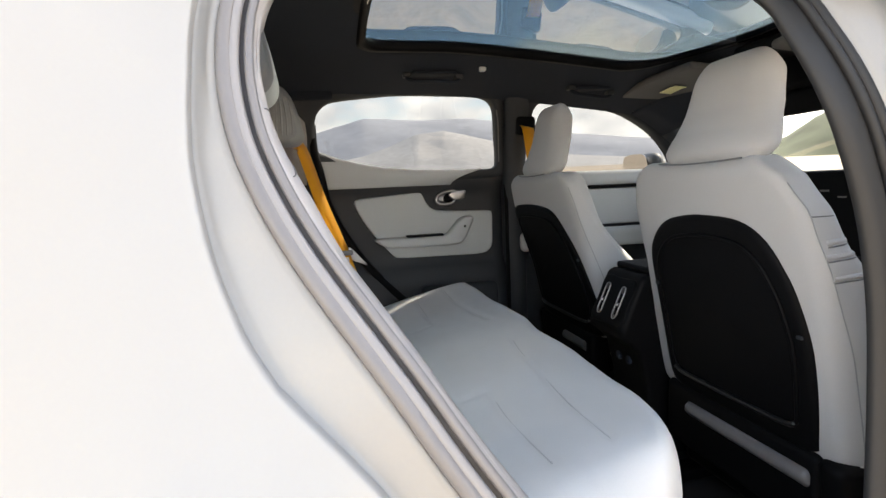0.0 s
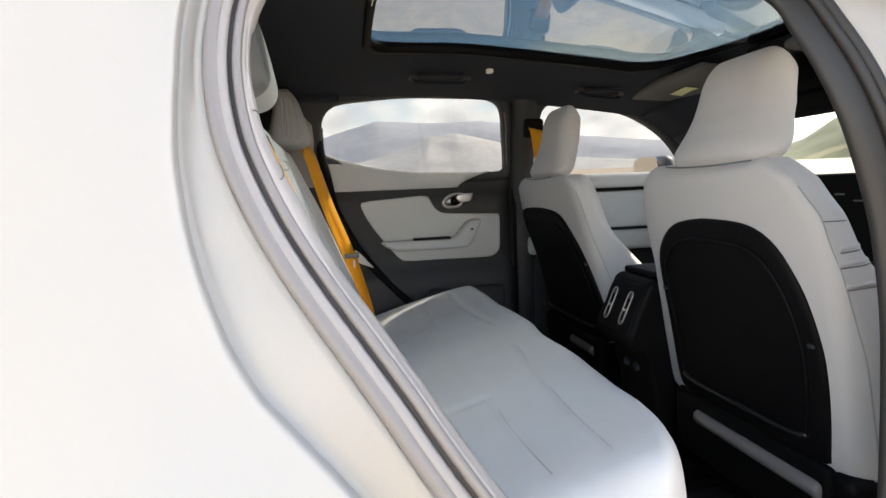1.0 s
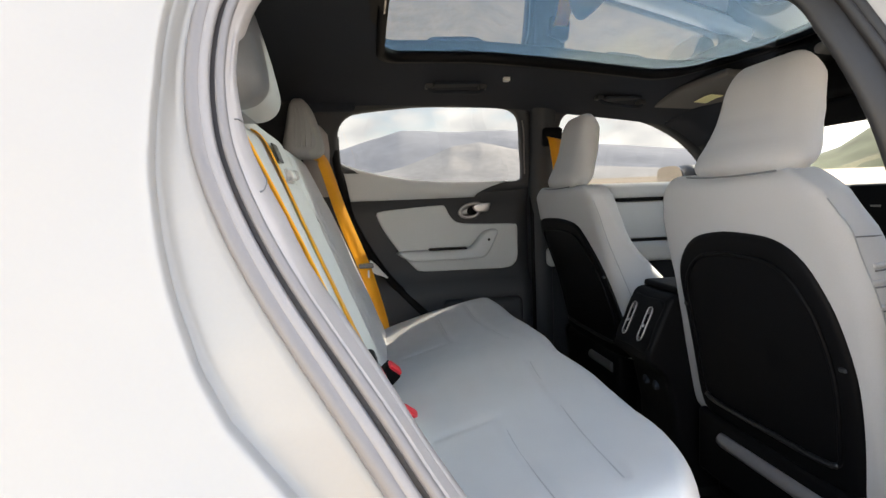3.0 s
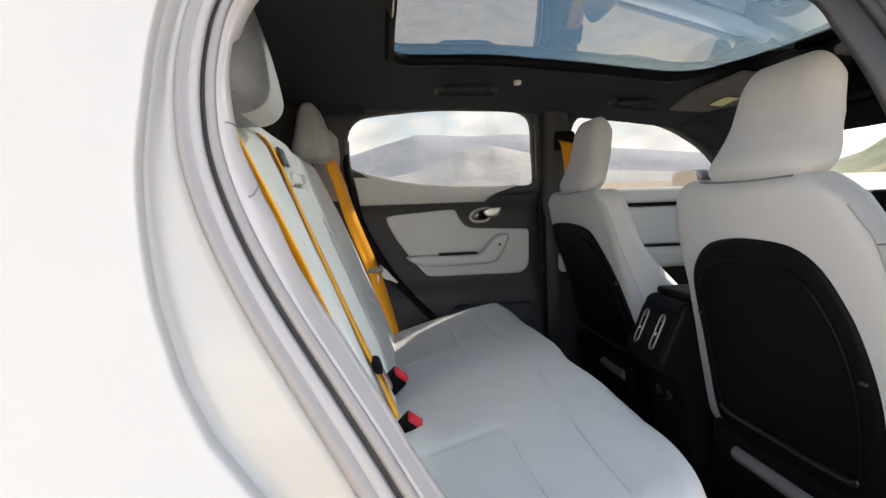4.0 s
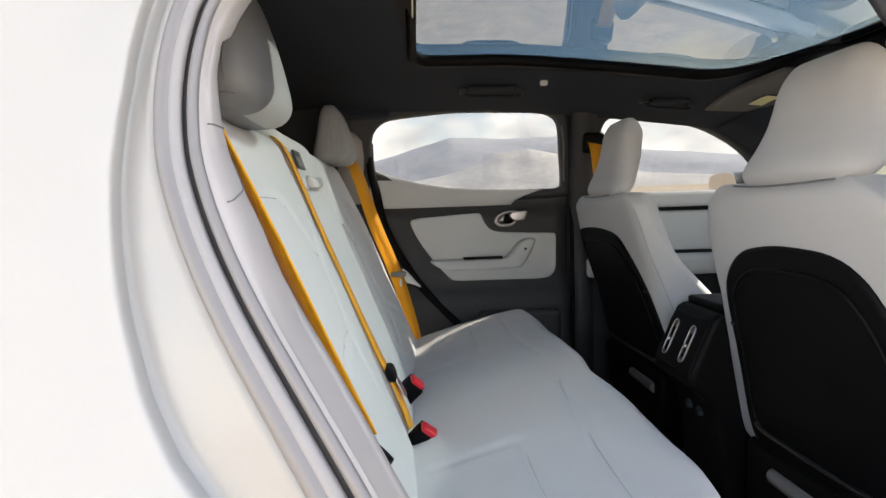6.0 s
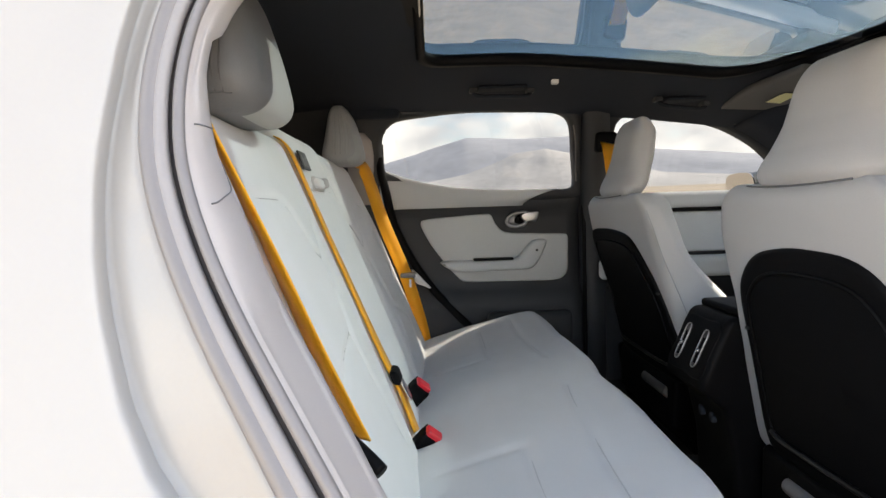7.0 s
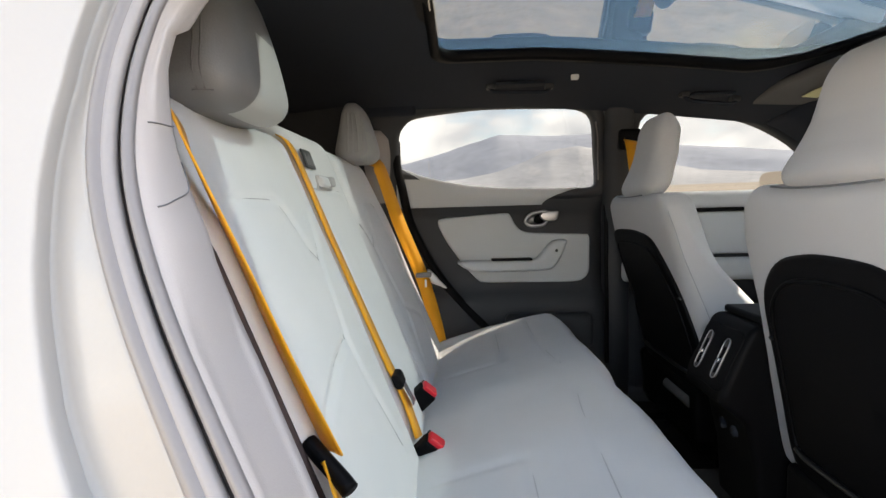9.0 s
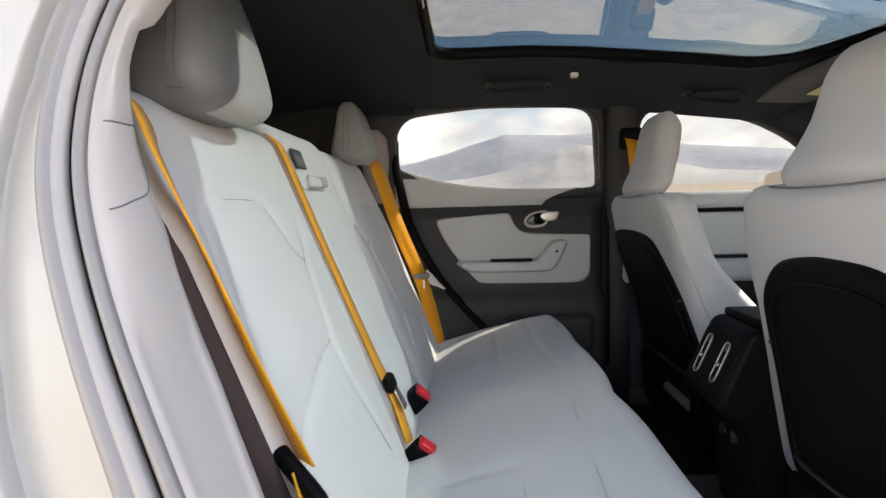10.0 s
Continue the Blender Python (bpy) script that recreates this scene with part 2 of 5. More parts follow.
def tube(pts, r, n=40, k=8, closed=False, flat=1.0, up=(0, 0, 1)):
    """A round bead along a smooth curve; flat squeezes it across."""
    C = cr_curve(pts, n, closed)
    rows = []
    for i, p in enumerate(C):
        a = C[(i - 1) % n] if closed else C[max(i - 1, 0)]
        b = C[(i + 1) % n] if closed else C[min(i + 1, n - 1)]
        t = (b - a).normalized()
        s = t.cross(Vector(up))
        s = s.normalized() if s.length > 1e-4 else Vector((1, 0, 0))
        w = s.cross(t)
        rows.append([p + s * (r * math.cos(2 * math.pi * j / k)) + w * (r * flat * math.sin(2 * math.pi * j / k)) for j in range(k)])
    return loft(rows, closed_u=closed, closed_v=True, cap=not closed)


def plate(outline, off, n=60, inset=0.0):
    """A flat plate with a smooth closed outline, thickness along off, its front rim rounded by inset."""
    C = cr_curve(outline, n, True)
    o = Vector(off)
    m = sum(C, Vector()) / n
    rows = [[p + o for p in C], C]
    if inset:
        ax = o.normalized()
        ins = [(C[(i + 1) % n] - C[i - 1]).cross(ax).normalized() for i in range(n)]
        if sum(ins[i].dot(m - C[i]) for i in range(n)) < 0:
            ins = [-v for v in ins]
        rows = [[p + o for p in C], [p + o * 0.25 for p in C], [p + v * inset * 0.35 + o * 0.07 for p, v in zip(C, ins)], [p + v * inset for p, v in zip(C, ins)]]
    bm = loft(rows, closed_v=True)
    bm.verts.ensure_lookup_table()
    for loop in (bm.verts[:n], bm.verts[-n:]):
        ends = set(loop)
        bmesh.ops.triangle_fill(bm, use_beauty=True, use_dissolve=False, edges=[e for e in bm.edges if e.is_boundary and e.verts[0] in ends and e.verts[1] in ends])
    return bm


def ribbon(pts, width, n=50, thick=0.0014, across=(0, 1, 0)):
    """A flat band along a smooth curve; width may be a number or a list of (along, width direction) vectors at pts."""
    C = cr_curve(pts, n)
    W = cr_curve(across, n) if isinstance(across[0], (tuple, list)) else [Vector(across)] * n
    rows = []
    for i, p in enumerate(C):
        t = (C[min(i + 1, n - 1)] - C[max(i - 1, 0)]).normalized()
        w = W[i].normalized()
        w = (w - t * w.dot(t)).normalized()
        q = t.cross(w)
        rows.append([p - w * width / 2 - q * thick, p + w * width / 2 - q * thick, p + w * width / 2 + q * thick, p - w * width / 2 + q * thick])
    return loft(rows, closed_v=True, cap=True)


YC = 0.035  # the car's middle

# ---- outdoors ----


def relief(x, y):
    d = math.hypot(x, y)
    rise = max(0.0, d - 25) * 0.030 if y > -200 else 0
    return min(rise, 26) + (noise.noise((x * 0.03, y * 0.03, 0)) * min(d * 0.006, 2.0) if d > 8 else 0)


def ground():
    rings = [0, 1.5, 3, 5, 8, 12, 18, 26, 38, 55, 80, 120, 180, 280, 450, 700, 1100, 1800, 3000, 4500]
    rows = []
    for r in rings:
        rows.append([Vector((r * math.cos(2 * math.pi * j / 72), r * math.sin(2 * math.pi * j / 72), 0)) for j in range(72)])
    for row in rows[1:]:
        for p in row:
            p.z = relief(p.x, p.y)
    bm = loft(rows, closed_v=True)
    bmesh.ops.remove_doubles(bm, verts=bm.verts, dist=1e-5)
    tagged(part("ground", bm, M_GROUND), "dry pale gravel and grass ground round the car", "ground", kind="structure")


ground()


def hills(name, dist, a0, a1, height, base, mat, label, seed):
    """A ridge on an arc about the car, from bearing a0 to a1 in degrees off the car's left, towards its front."""
    rows, n = [], 260
    for k in range(25):
        v = k / 24
        row = []
        for i in range(n):
            a = radians(a0 + (a1 - a0) * i / (n - 1))
            h = height(math.degrees(a))
            d = dist * (1 + 0.35 * v) + dist * 0.012 * noise.noise((i * 0.07, v * 3, seed))
            z = base + h * (math.sin(v * math.pi / 2) ** 1.1)
            z += h * 0.05 * noise.fractal((i * 0.045, v * 3.2, seed + 9), 0.9, 2.1, 6) * min(1.0, 4 * v) * (1.0 - 0.75 * v)
            z += h * 0.012 * noise.fractal((i * 0.11, v * 5, seed + 20), 0.8, 2.2, 5)
            row.append(Vector((d * math.sin(a), d * math.cos(a), z)))
        rows.append(row)
    tagged(part(name, loft(rows), mat), label, "hill", kind="structure")


def lerp_list(pts, x):
    for (a, b), (c, d) in zip(pts, pts[1:]):
        if x <= c:
            u = max(0.0, (x - a) / (c - a))
            return b + (d - b) * u
    return pts[-1][1]


FAR_RIDGE = [(-60, 3.0), (-20, 3.4), (-8, 4.3), (-5, 4.9), (-2, 5.7), (1, 6.5), (4, 7.3), (9, 7.1), (15, 7.0), (18, 6.6), (22, 5.4), (27, 4.8), (31, 4.2), (36, 3.7), (45, 3.0), (75, 2.5)]
FOOTHILL = [(-40, 2.0), (-10, 2.2), (0, 2.9), (4, 3.6), (7, 4.6), (9.5, 5.6), (12.5, 5.9), (15, 5.3), (19, 4.2), (24, 2.9), (32, 2.2), (60, 2.0)]
GREEN = [(36, 1.0), (41, 1.8), (45, 3.2), (47, 4.6), (52, 6.8), (60, 9.0), (75, 9.0), (100, 6.0)]
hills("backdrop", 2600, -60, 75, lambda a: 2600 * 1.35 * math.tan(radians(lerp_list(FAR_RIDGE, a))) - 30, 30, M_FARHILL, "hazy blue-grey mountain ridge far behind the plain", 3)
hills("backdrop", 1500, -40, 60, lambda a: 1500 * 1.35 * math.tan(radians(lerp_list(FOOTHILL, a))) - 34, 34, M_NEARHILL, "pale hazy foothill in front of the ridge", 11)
hills("backdrop", 260, 36, 100, lambda a: 260 * 1.35 * math.tan(radians(lerp_list(GREEN, a))) - 3, 4, M_GREENHILL, "sunlit green grassy hillside ahead of the car", 17)

# ---- roof ----


def roof_z(x, yy):
    drop = 0.11 * max(0.0, x - 0.1) ** 1.3 + 0.16 * max(0.0, -0.35 - x) ** 1.5
    return 1.357 - 0.27 * yy * yy - drop


GW, GX0 = 0.338, -0.125  # the roof glass: half width, rear edge


def glass_front(yy):
    return 0.80 - 1.2 * yy * yy


def roof_rows():
    ys = [-0.615, -0.58, -0.5, -0.42, -0.36, -GW, -0.22, -0.11, 0, 0.11, 0.22, GW, 0.36, 0.42, 0.5, 0.58, 0.615]
    return ys


def roof_sheet(dz, extra=0.0):
    ys = roof_rows()
    bm = bmesh.new()
    grid = []
    for yy in ys:
        g = min(abs(yy), GW)
        xf = glass_front(g)
        xs = [-1.5, -1.2, -0.9, -0.6, -0.4, -0.25, GX0] + [GX0 + (xf - GX0) * i / 10 for i in range(1, 11)] + [xf + (0.98 - 0.10 * (abs(yy) / 0.6) ** 2 - xf) * i / 3 for i in (1, 2, 3)]
        grid.append([bm.verts.new((x, YC + yy * (1 + extra), roof_z(x, yy) + dz)) for x in xs])
    for i in range(len(ys) - 1):
        inside = abs(ys[i] + ys[i + 1]) / 2 < GW
        for j in range(len(grid[0]) - 1):
            if inside and 6 <= j < 16:
                continue
            bm.faces.new((grid[i][j], grid[i + 1][j], grid[i + 1][j + 1], grid[i][j + 1]))
    return bm


def outline_in_roof(inset, r, n=96, dz=0.0):
    """The roof glass's rim, rounded at its corners, drawn in by inset."""
    w = GW - inset
    arcs = []
    for cxs, cys, a0 in ((1, 1, 0), (-1, 1, 90), (-1, -1, 180), (1, -1, 270)):
        arc = []
        for k in range(n // 4):
            a = radians(a0 + 90 * k / (n // 4 - 1))
            yy = cys * (w - r) + r * math.sin(a)
            x0, x1 = GX0 + inset, glass_front(min(abs(yy), GW)) - inset
            arc.append(((x1 - r if cxs > 0 else x0 + r) + r * math.cos(a), yy))
        arcs.append(arc)
    flat = []
    for k in range(4):
        flat += arcs[k]
        (xa, ya), (xb, yb) = arcs[k][-1], arcs[(k + 1) % 4][0]
        for q in range(1, 24):
            x, yy = xa + (xb - xa) * q / 24, ya + (yb - ya) * q / 24
            flat.append((glass_front(min(abs(yy), GW)) - inset if k == 3 else x, yy))
    return [Vector((x, YC + yy, roof_z(x, yy) + dz)) for x, yy in flat]


tagged(part("wall_cant_rail", tube([(x, 0.678, roof_z(x, 0.615) + 0.036) for x in (-0.45, -0.2, 0.0, 0.2, 0.4, 0.6, 0.75, 0.88)], 0.026, 40, 10), M_LINER), "charcoal roof rail trim over the far doors", "roof rail", kind="structure")
hl = part("ceiling", roof_sheet(0.0), M_LINER)
tagged(hl, "charcoal fabric headliner round the glass roof", "ceiling", kind="structure")
tagged(part("roof", roof_sheet(0.008, 0.012), M_PAINT), "white painted car roof skin", "roof", kind="structure")


def glass_z(x, yy):
    return 1.350 - 0.11 * max(0.0, x - 0.1) ** 1.3 - 0.02 * yy * yy


def lifted(inset, r):
    return [Vector((p.x, p.y, max(glass_z(p.x, p.y - YC) - 0.001, p.z + 0.003 if inset < 0 else 0.0))) for p in outline_in_roof(inset, r)]


rim = loft([outline_in_roof(-0.012, 0.05, dz=0.004), outline_in_roof(-0.012, 0.05, dz=-0.004), outline_in_roof(0.004, 0.05, dz=-0.006), outline_in_roof(0.009, 0.05, dz=-0.002), outline_in_roof(0.010, 0.05, dz=0.008), lifted(0.009, 0.05), lifted(-0.05, 0.05)], closed_v=True)
tagged(part("trim_1", rim, M_BLACK), "black rim round the roof glass", "trim", kind="structure")
rg = []
for i in range(25):
    row = []
    for j in range(17):
        yy = -GW + 2 * GW * j / 16
        x = GX0 + (glass_front(abs(yy)) + 0.005 - GX0) * i / 24
        row.append(Vector((x, YC + yy * 1.10, glass_z(x, yy))))
    rg.append(row)
tagged(part("window_1", loft(rg), M_ROOFGLASS), "large tinted panoramic glass roof panel", "window", kind="structure")

# ---- floor and lower body ----
tagged(part("floor", softbox((-0.6, YC - 0.66, 0.26), (1.5, YC + 0.70, 0.315), 0.01, 4), M_CARPET), "black carpeted car floor", "floor", kind="structure")
tunnel = softbox((-0.3, YC - 0.12, 0.29), (0.9, YC + 0.12, 0.40), 0.05, 6)
tagged(part("floor_tunnel", tunnel, M_CARPET), "black carpeted floor tunnel", "floor", kind="structure")
tagged(part("wall_front", softbox((1.42, -0.75, 0.25), (1.5, 0.82, 0.95), 0.02, 3), M_DARK), "dark firewall below the dashboard", "wall", kind="structure")
tagged(part("wall_rear", softbox((-1.55, -0.62, 0.25), (-1.5, 0.69, 1.12), 0.02, 3), M_DARK), "dark inside of the tailgate", "wall", kind="structure")
tagged(part("floor_boot", softbox((-1.5, -0.62, 0.60), (-0.62, 0.69, 0.63), 0.01, 3), M_CARPET), "black carpeted boot floor", "floor", kind="structure")

for y0, y1 in ((0.735, 0.80), (-0.70, -0.635)):
    tagged(part("wall_sill", softbox((-0.5, y0, 0.18), (1.5, y1, 0.36), 0.02, 3), M_DARK), "dark door sill beside the floor", "sill", kind="structure")
tagged(part("wall_front_near", softbox((0.50, -0.74, 0.34), (1.55, -0.68, 0.97), 0.02, 3), M_DARK), "dark inside of the near front door", "door", kind="structure")

# ---- far doors ----


def wy(z, k=0.3):
    return 0.715 - k * (z - 1.03)


WIN = [(-0.255, 1.085), (-0.262, 1.14), (-0.258, 1.19), (-0.235, 1.222), (-0.20, 1.237), (-0.10, 1.248), (0.01, 1.255), (0.15, 1.253), (0.26, 1.249), (0.305, 1.238), (0.33, 1.208), (0.342, 1.12), (0.352, 1.03), (0.335, 1.013), (0.20, 1.012), (0.06, 1.016), (-0.05, 1.026), (-0.13, 1.042), (-0.20, 1.062)]


def scaled(pts, cx, cz, d):
    out = []
    for x, z in pts:
        v = Vector((x - cx, z - cz))
        v = v + v.normalized() * d
        out.append((cx + v.x, cz + v.y))
    return out


def win_ring(inner, outer, n=90, y_in=0.0, depth=0.03):
    """A frame between two outlines of a leaning window, with a rounded inner lip."""
    A = cr_curve([(x, wy(z), z) for x, z in inner], n, True)
    B = cr_curve([(x, wy(z), z) for x, z in outer], n, True)
    rows = [[p + Vector((0, depth, 0)) for p in A], [p + Vector((0, 0.004, 0)) for p in A], [p.lerp(q, 0.12) + Vector((0, -0.004 + y_in, 0)) for p, q in zip(A, B)],
            [p.lerp(q, 0.6) + Vector((0, -0.006 + y_in, 0)) for p, q in zip(A, B)], [q + Vector((0, y_in, 0)) for q in B], [q + Vector((0, depth, 0)) for q in B]]
    return loft(rows, closed_v=True)


rear_door = thing("door_1", "closed rear car door with pale panel and charcoal trim", "door", kind="structure")
OUT = [(-0.40, 1.06), (-0.40, 1.15), (-0.385, 1.21), (-0.35, 1.245), (-0.26, 1.262), (-0.12, 1.27), (0.01, 1.274), (0.15, 1.273), (0.27, 1.27), (0.34, 1.262), (0.365, 1.22), (0.375, 1.12), (0.382, 1.02), (0.36, 0.985), (0.20, 0.975), (0.06, 0.975), (-0.05, 0.975), (-0.14, 0.98), (-0.30, 1.0)]
part("window_frame", win_ring(WIN, OUT), M_DARK, rear_door)
def side_glass(outline, cx, cz, n):
    """A leaning window pane, bowed slightly outwards."""
    C = cr_curve([(x, 0, z) for x, z in outline], n, True)
    rows = []
    for k in (1.0, 0.8, 0.6, 0.4, 0.2, 0.04):
        rows.append([Vector((cx + (p.x - cx) * k, wy(cz + (p.z - cz) * k) + 0.022 + 0.004 * (1 - k * k), cz + (p.z - cz) * k)) for p in C])
    bm = loft(rows, closed_v=True)
    bm.verts.ensure_lookup_table()
    bm.faces.new(bm.verts[-n:])
    return bm


part("pane", side_glass(scaled(WIN, 0.05, 1.13, 0.01), 0.05, 1.13, 70), M_GLASS, rear_door)


def door_card_y(x, z):
    y = 0.755 - 0.03 * math.exp(-((z - 0.985) / 0.03) ** 2)
    if z < 0.70:
        y -= 0.035 * min(1.0, (0.70 - z) / 0.05)
    return y


rows = []
for i in range(26):
    z = 0.33 + (1.0 - 0.33) * i / 25
    x0 = -0.40 if z > 0.86 else -0.40 + (0.86 - z) * 0.62
    rows.append([Vector((x0 + (0.382 - x0) * j / 16, door_card_y(0, z), z)) for j in range(17)])
part("door_card", slab(rows, (0, 0.03, 0)), M_DARK, rear_door)
# pale shoulder under the window, cut by the arch of the dark trim
SH = []
TOPZ = [(-0.27, 1.092), (-0.20, 1.064), (-0.12, 1.042), (-0.04, 1.027), (0.06, 1.017), (0.18, 1.013), (0.30, 1.013)]


for i in range(13):
    v = i / 12
    x1 = 0.185 + 0.115 * v ** 1.8
    row = []
    for j in range(31):
        x = -0.275 + (x1 + 0.275) * j / 30
        zt, zb = lerp_list(TOPZ, x), 0.962
        z = zb + (zt - zb) * v
        row.append(Vector((x, 0.722 - 0.020 * math.sin(math.pi * (0.12 + 0.62 * v)) + 0.012 * (1 - v) ** 2, z)))
    SH.append(row)
part("shoulder_pad", slab(SH, (0, 0.025, 0)), M_ARM, rear_door, "pale grey padded shoulder")
part("insert_panel", plate([(-0.150, 0.742, 0.912), (-0.132, 0.742, 0.925), (-0.06, 0.742, 0.931), (0.06, 0.742, 0.938), (0.083, 0.742, 0.934), (0.098, 0.742, 0.905), (0.118, 0.742, 0.882), (0.15, 0.742, 0.873), (0.24, 0.742, 0.868), (0.325, 0.742, 0.864), (0.338, 0.742, 0.855), (0.338, 0.742, 0.80), (0.336, 0.742, 0.745), (0.320, 0.742, 0.720), (0.29, 0.742, 0.711), (0.20, 0.742, 0.711), (0.10, 0.742, 0.712), (0.0, 0.742, 0.714), (-0.03, 0.742, 0.728), (-0.085, 0.742, 0.795), (-0.125, 0.742, 0.855)], (0, 0.02, 0), 110, 0.006), M_PANEL, rear_door, "pale grey textile insert")
part("armrest", plate([(-0.088, 0.705, 0.782), (-0.06, 0.705, 0.788), (0.05, 0.705, 0.787), (0.15, 0.705, 0.789), (0.175, 0.705, 0.80), (0.205, 0.705, 0.835), (0.225, 0.705, 0.848), (0.255, 0.705, 0.850), (0.26, 0.705, 0.838), (0.238, 0.705, 0.79), (0.218, 0.705, 0.762), (0.19, 0.705, 0.753), (0.08, 0.705, 0.751), (-0.01, 0.705, 0.752), (-0.05, 0.705, 0.757)], (0, 0.045, 0), 90, 0.008), M_ARM, rear_door, "pale armrest rising into a pull handle")
part("armrest_slot", softbox((0.02, 0.700, 0.787), (0.15, 0.735, 0.794), 0.003, 3), M_BLACK, rear_door)
part("screw_cover", softbox((0.222, 0.702, 0.812), (0.230, 0.708, 0.820), 0.003, 2), M_BLACK, rear_door)
part("handle_bezel", tube([(0.133, 0.733, 0.909), (0.141, 0.733, 0.925), (0.162, 0.733, 0.936), (0.188, 0.733, 0.940), (0.203, 0.733, 0.937), (0.203, 0.733, 0.921), (0.194, 0.733, 0.902), (0.174, 0.733, 0.895), (0.146, 0.733, 0.896)], 0.0055, 54, 8, True, up=(0, 1, 0)), M_SATIN, rear_door, "chrome handle surround")
part("handle_cup", plate([(0.135, 0.741, 0.909), (0.143, 0.741, 0.924), (0.162, 0.741, 0.934), (0.188, 0.741, 0.938), (0.200, 0.741, 0.935), (0.200, 0.741, 0.921), (0.192, 0.741, 0.904), (0.174, 0.741, 0.897), (0.147, 0.741, 0.898)], (0, 0.006, 0), 44), M_SATIN, rear_door)
part("handle_recess", plate([(0.160, 0.737, 0.908), (0.163, 0.737, 0.924), (0.174, 0.737, 0.931), (0.192, 0.737, 0.932), (0.197, 0.737, 0.920), (0.190, 0.737, 0.906), (0.174, 0.737, 0.902)], (0, 0.003, 0), 36), M_BLACK, rear_door, "dark finger recess")
part("handle_lever", plate([(0.178, 0.722, 0.926), (0.190, 0.722, 0.938), (0.215, 0.722, 0.941), (0.238, 0.722, 0.940), (0.236, 0.722, 0.926), (0.230, 0.722, 0.912), (0.212, 0.722, 0.909), (0.192, 0.722, 0.911)], (0, 0.012, 0), 44, 0.004), M_SATIN, rear_door, "chrome pull lever")
part("map_pocket", softbox((0.06, 0.690, 0.50), (0.34, 0.74, 0.615), 0.02, 5), M_DARK, rear_door)

part("door_seal", tube([(-0.272, 0.702, 1.17), (-0.270, 0.698, 1.09), (-0.256, 0.699, 1.02), (-0.246, 0.708, 0.96), (-0.232, 0.733, 0.90), (-0.185, 0.735, 0.80), (-0.12, 0.732, 0.70), (-0.04, 0.725, 0.61), (0.02, 0.715, 0.55)], 0.014, 70, 8, up=(0, 1, 0)), M_BLACK, rear_door)
part("door_seal", tube([(0.384, 0.732, 1.0), (0.386, 0.722, 0.90), (0.386, 0.722, 0.75), (0.386, 0.720, 0.60), (0.384, 0.715, 0.45)], 0.007, 40, 8, up=(0, 1, 0)), M_BLACK, rear_door)
part("glass_run", tube([(0.338, wy(1.21) - 0.004, 1.205), (0.347, wy(1.16) - 0.005, 1.16), (0.352, wy(1.10) - 0.005, 1.10), (0.358, wy(1.035) - 0.005, 1.035)], 0.0022, 30, 8, up=(0, 1, 0)), M_RUBBER, rear_door, "grey edge strip of the window frame")

front_door = thing("door_2", "closed front car door with pale panel and black strip", "door", kind="structure")
FWIN = [(0.46, 1.02), (0.47, 1.18), (0.49, 1.222), (0.53, 1.228), (0.60, 1.224), (0.70, 1.212), (0.80, 1.19), (0.90, 1.145), (0.97, 1.098), (1.03, 1.04), (1.05, 1.0), (1.02, 0.985), (0.85, 0.985), (0.70, 0.986), (0.55, 0.99)]
FOUT = [(0.40, 1.0), (0.41, 1.20), (0.43, 1.255), (0.52, 1.262), (0.61, 1.256), (0.72, 1.244), (0.83, 1.222), (0.94, 1.175), (1.03, 1.12), (1.10, 1.05), (1.13, 0.985), (1.08, 0.96), (0.85, 0.955), (0.70, 0.955), (0.50, 0.96)]
part("window_frame", win_ring(FWIN, FOUT), M_DARK, front_door)
part("pane", side_glass(scaled(FWIN, 0.72, 1.1, 0.012), 0.72, 1.1, 60), M_GLASS, front_door)
part("door_card", softbox((0.40, 0.75, 0.33), (1.30, 0.785, 0.99), 0.01, 4), M_DARK, front_door)
part("shoulder_pad", softbox((0.405, 0.705, 0.938), (1.15, 0.75, 0.99), 0.018, 8), M_ARM, front_door, "pale grey padded shoulder")
part("trim_strip", softbox((0.405, 0.725, 0.926), (1.15, 0.752, 0.938), 0.003, 3), M_BLACK, front_door)
part("insert_panel", softbox((0.43, 0.735, 0.79), (1.12, 0.752, 0.925), 0.008, 6), M_ARM, front_door, "pale grey textile insert")
part("armrest", softbox((0.43, 0.69, 0.71), (0.95, 0.75, 0.78), 0.02, 6), M_ARM, front_door)

# ---- far pillar ----
rows = []
for z in (0.3, 0.6, 0.9, 1.0, 1.06, 1.12, 1.18, 1.24, 1.29):
    y = wy(z) if z > 0.95 else 0.74
    lean = -0.05 * max(0, z - 0.95)
    rows.append([Vector((0.378 + lean, y, z)), Vector((0.386 + lean, y - 0.022, z)), Vector((0.42 + lean, y - 0.03, z)), Vector((0.452 + lean * 0.6, y - 0.022, z)), Vector((0.462 + lean * 0.6, y, z))])
tagged(part("wall_pillar_far", slab(rows, (0, 0.04, 0)), M_DARK), "charcoal trim on the middle roof pillar", "pillar", kind="structure")

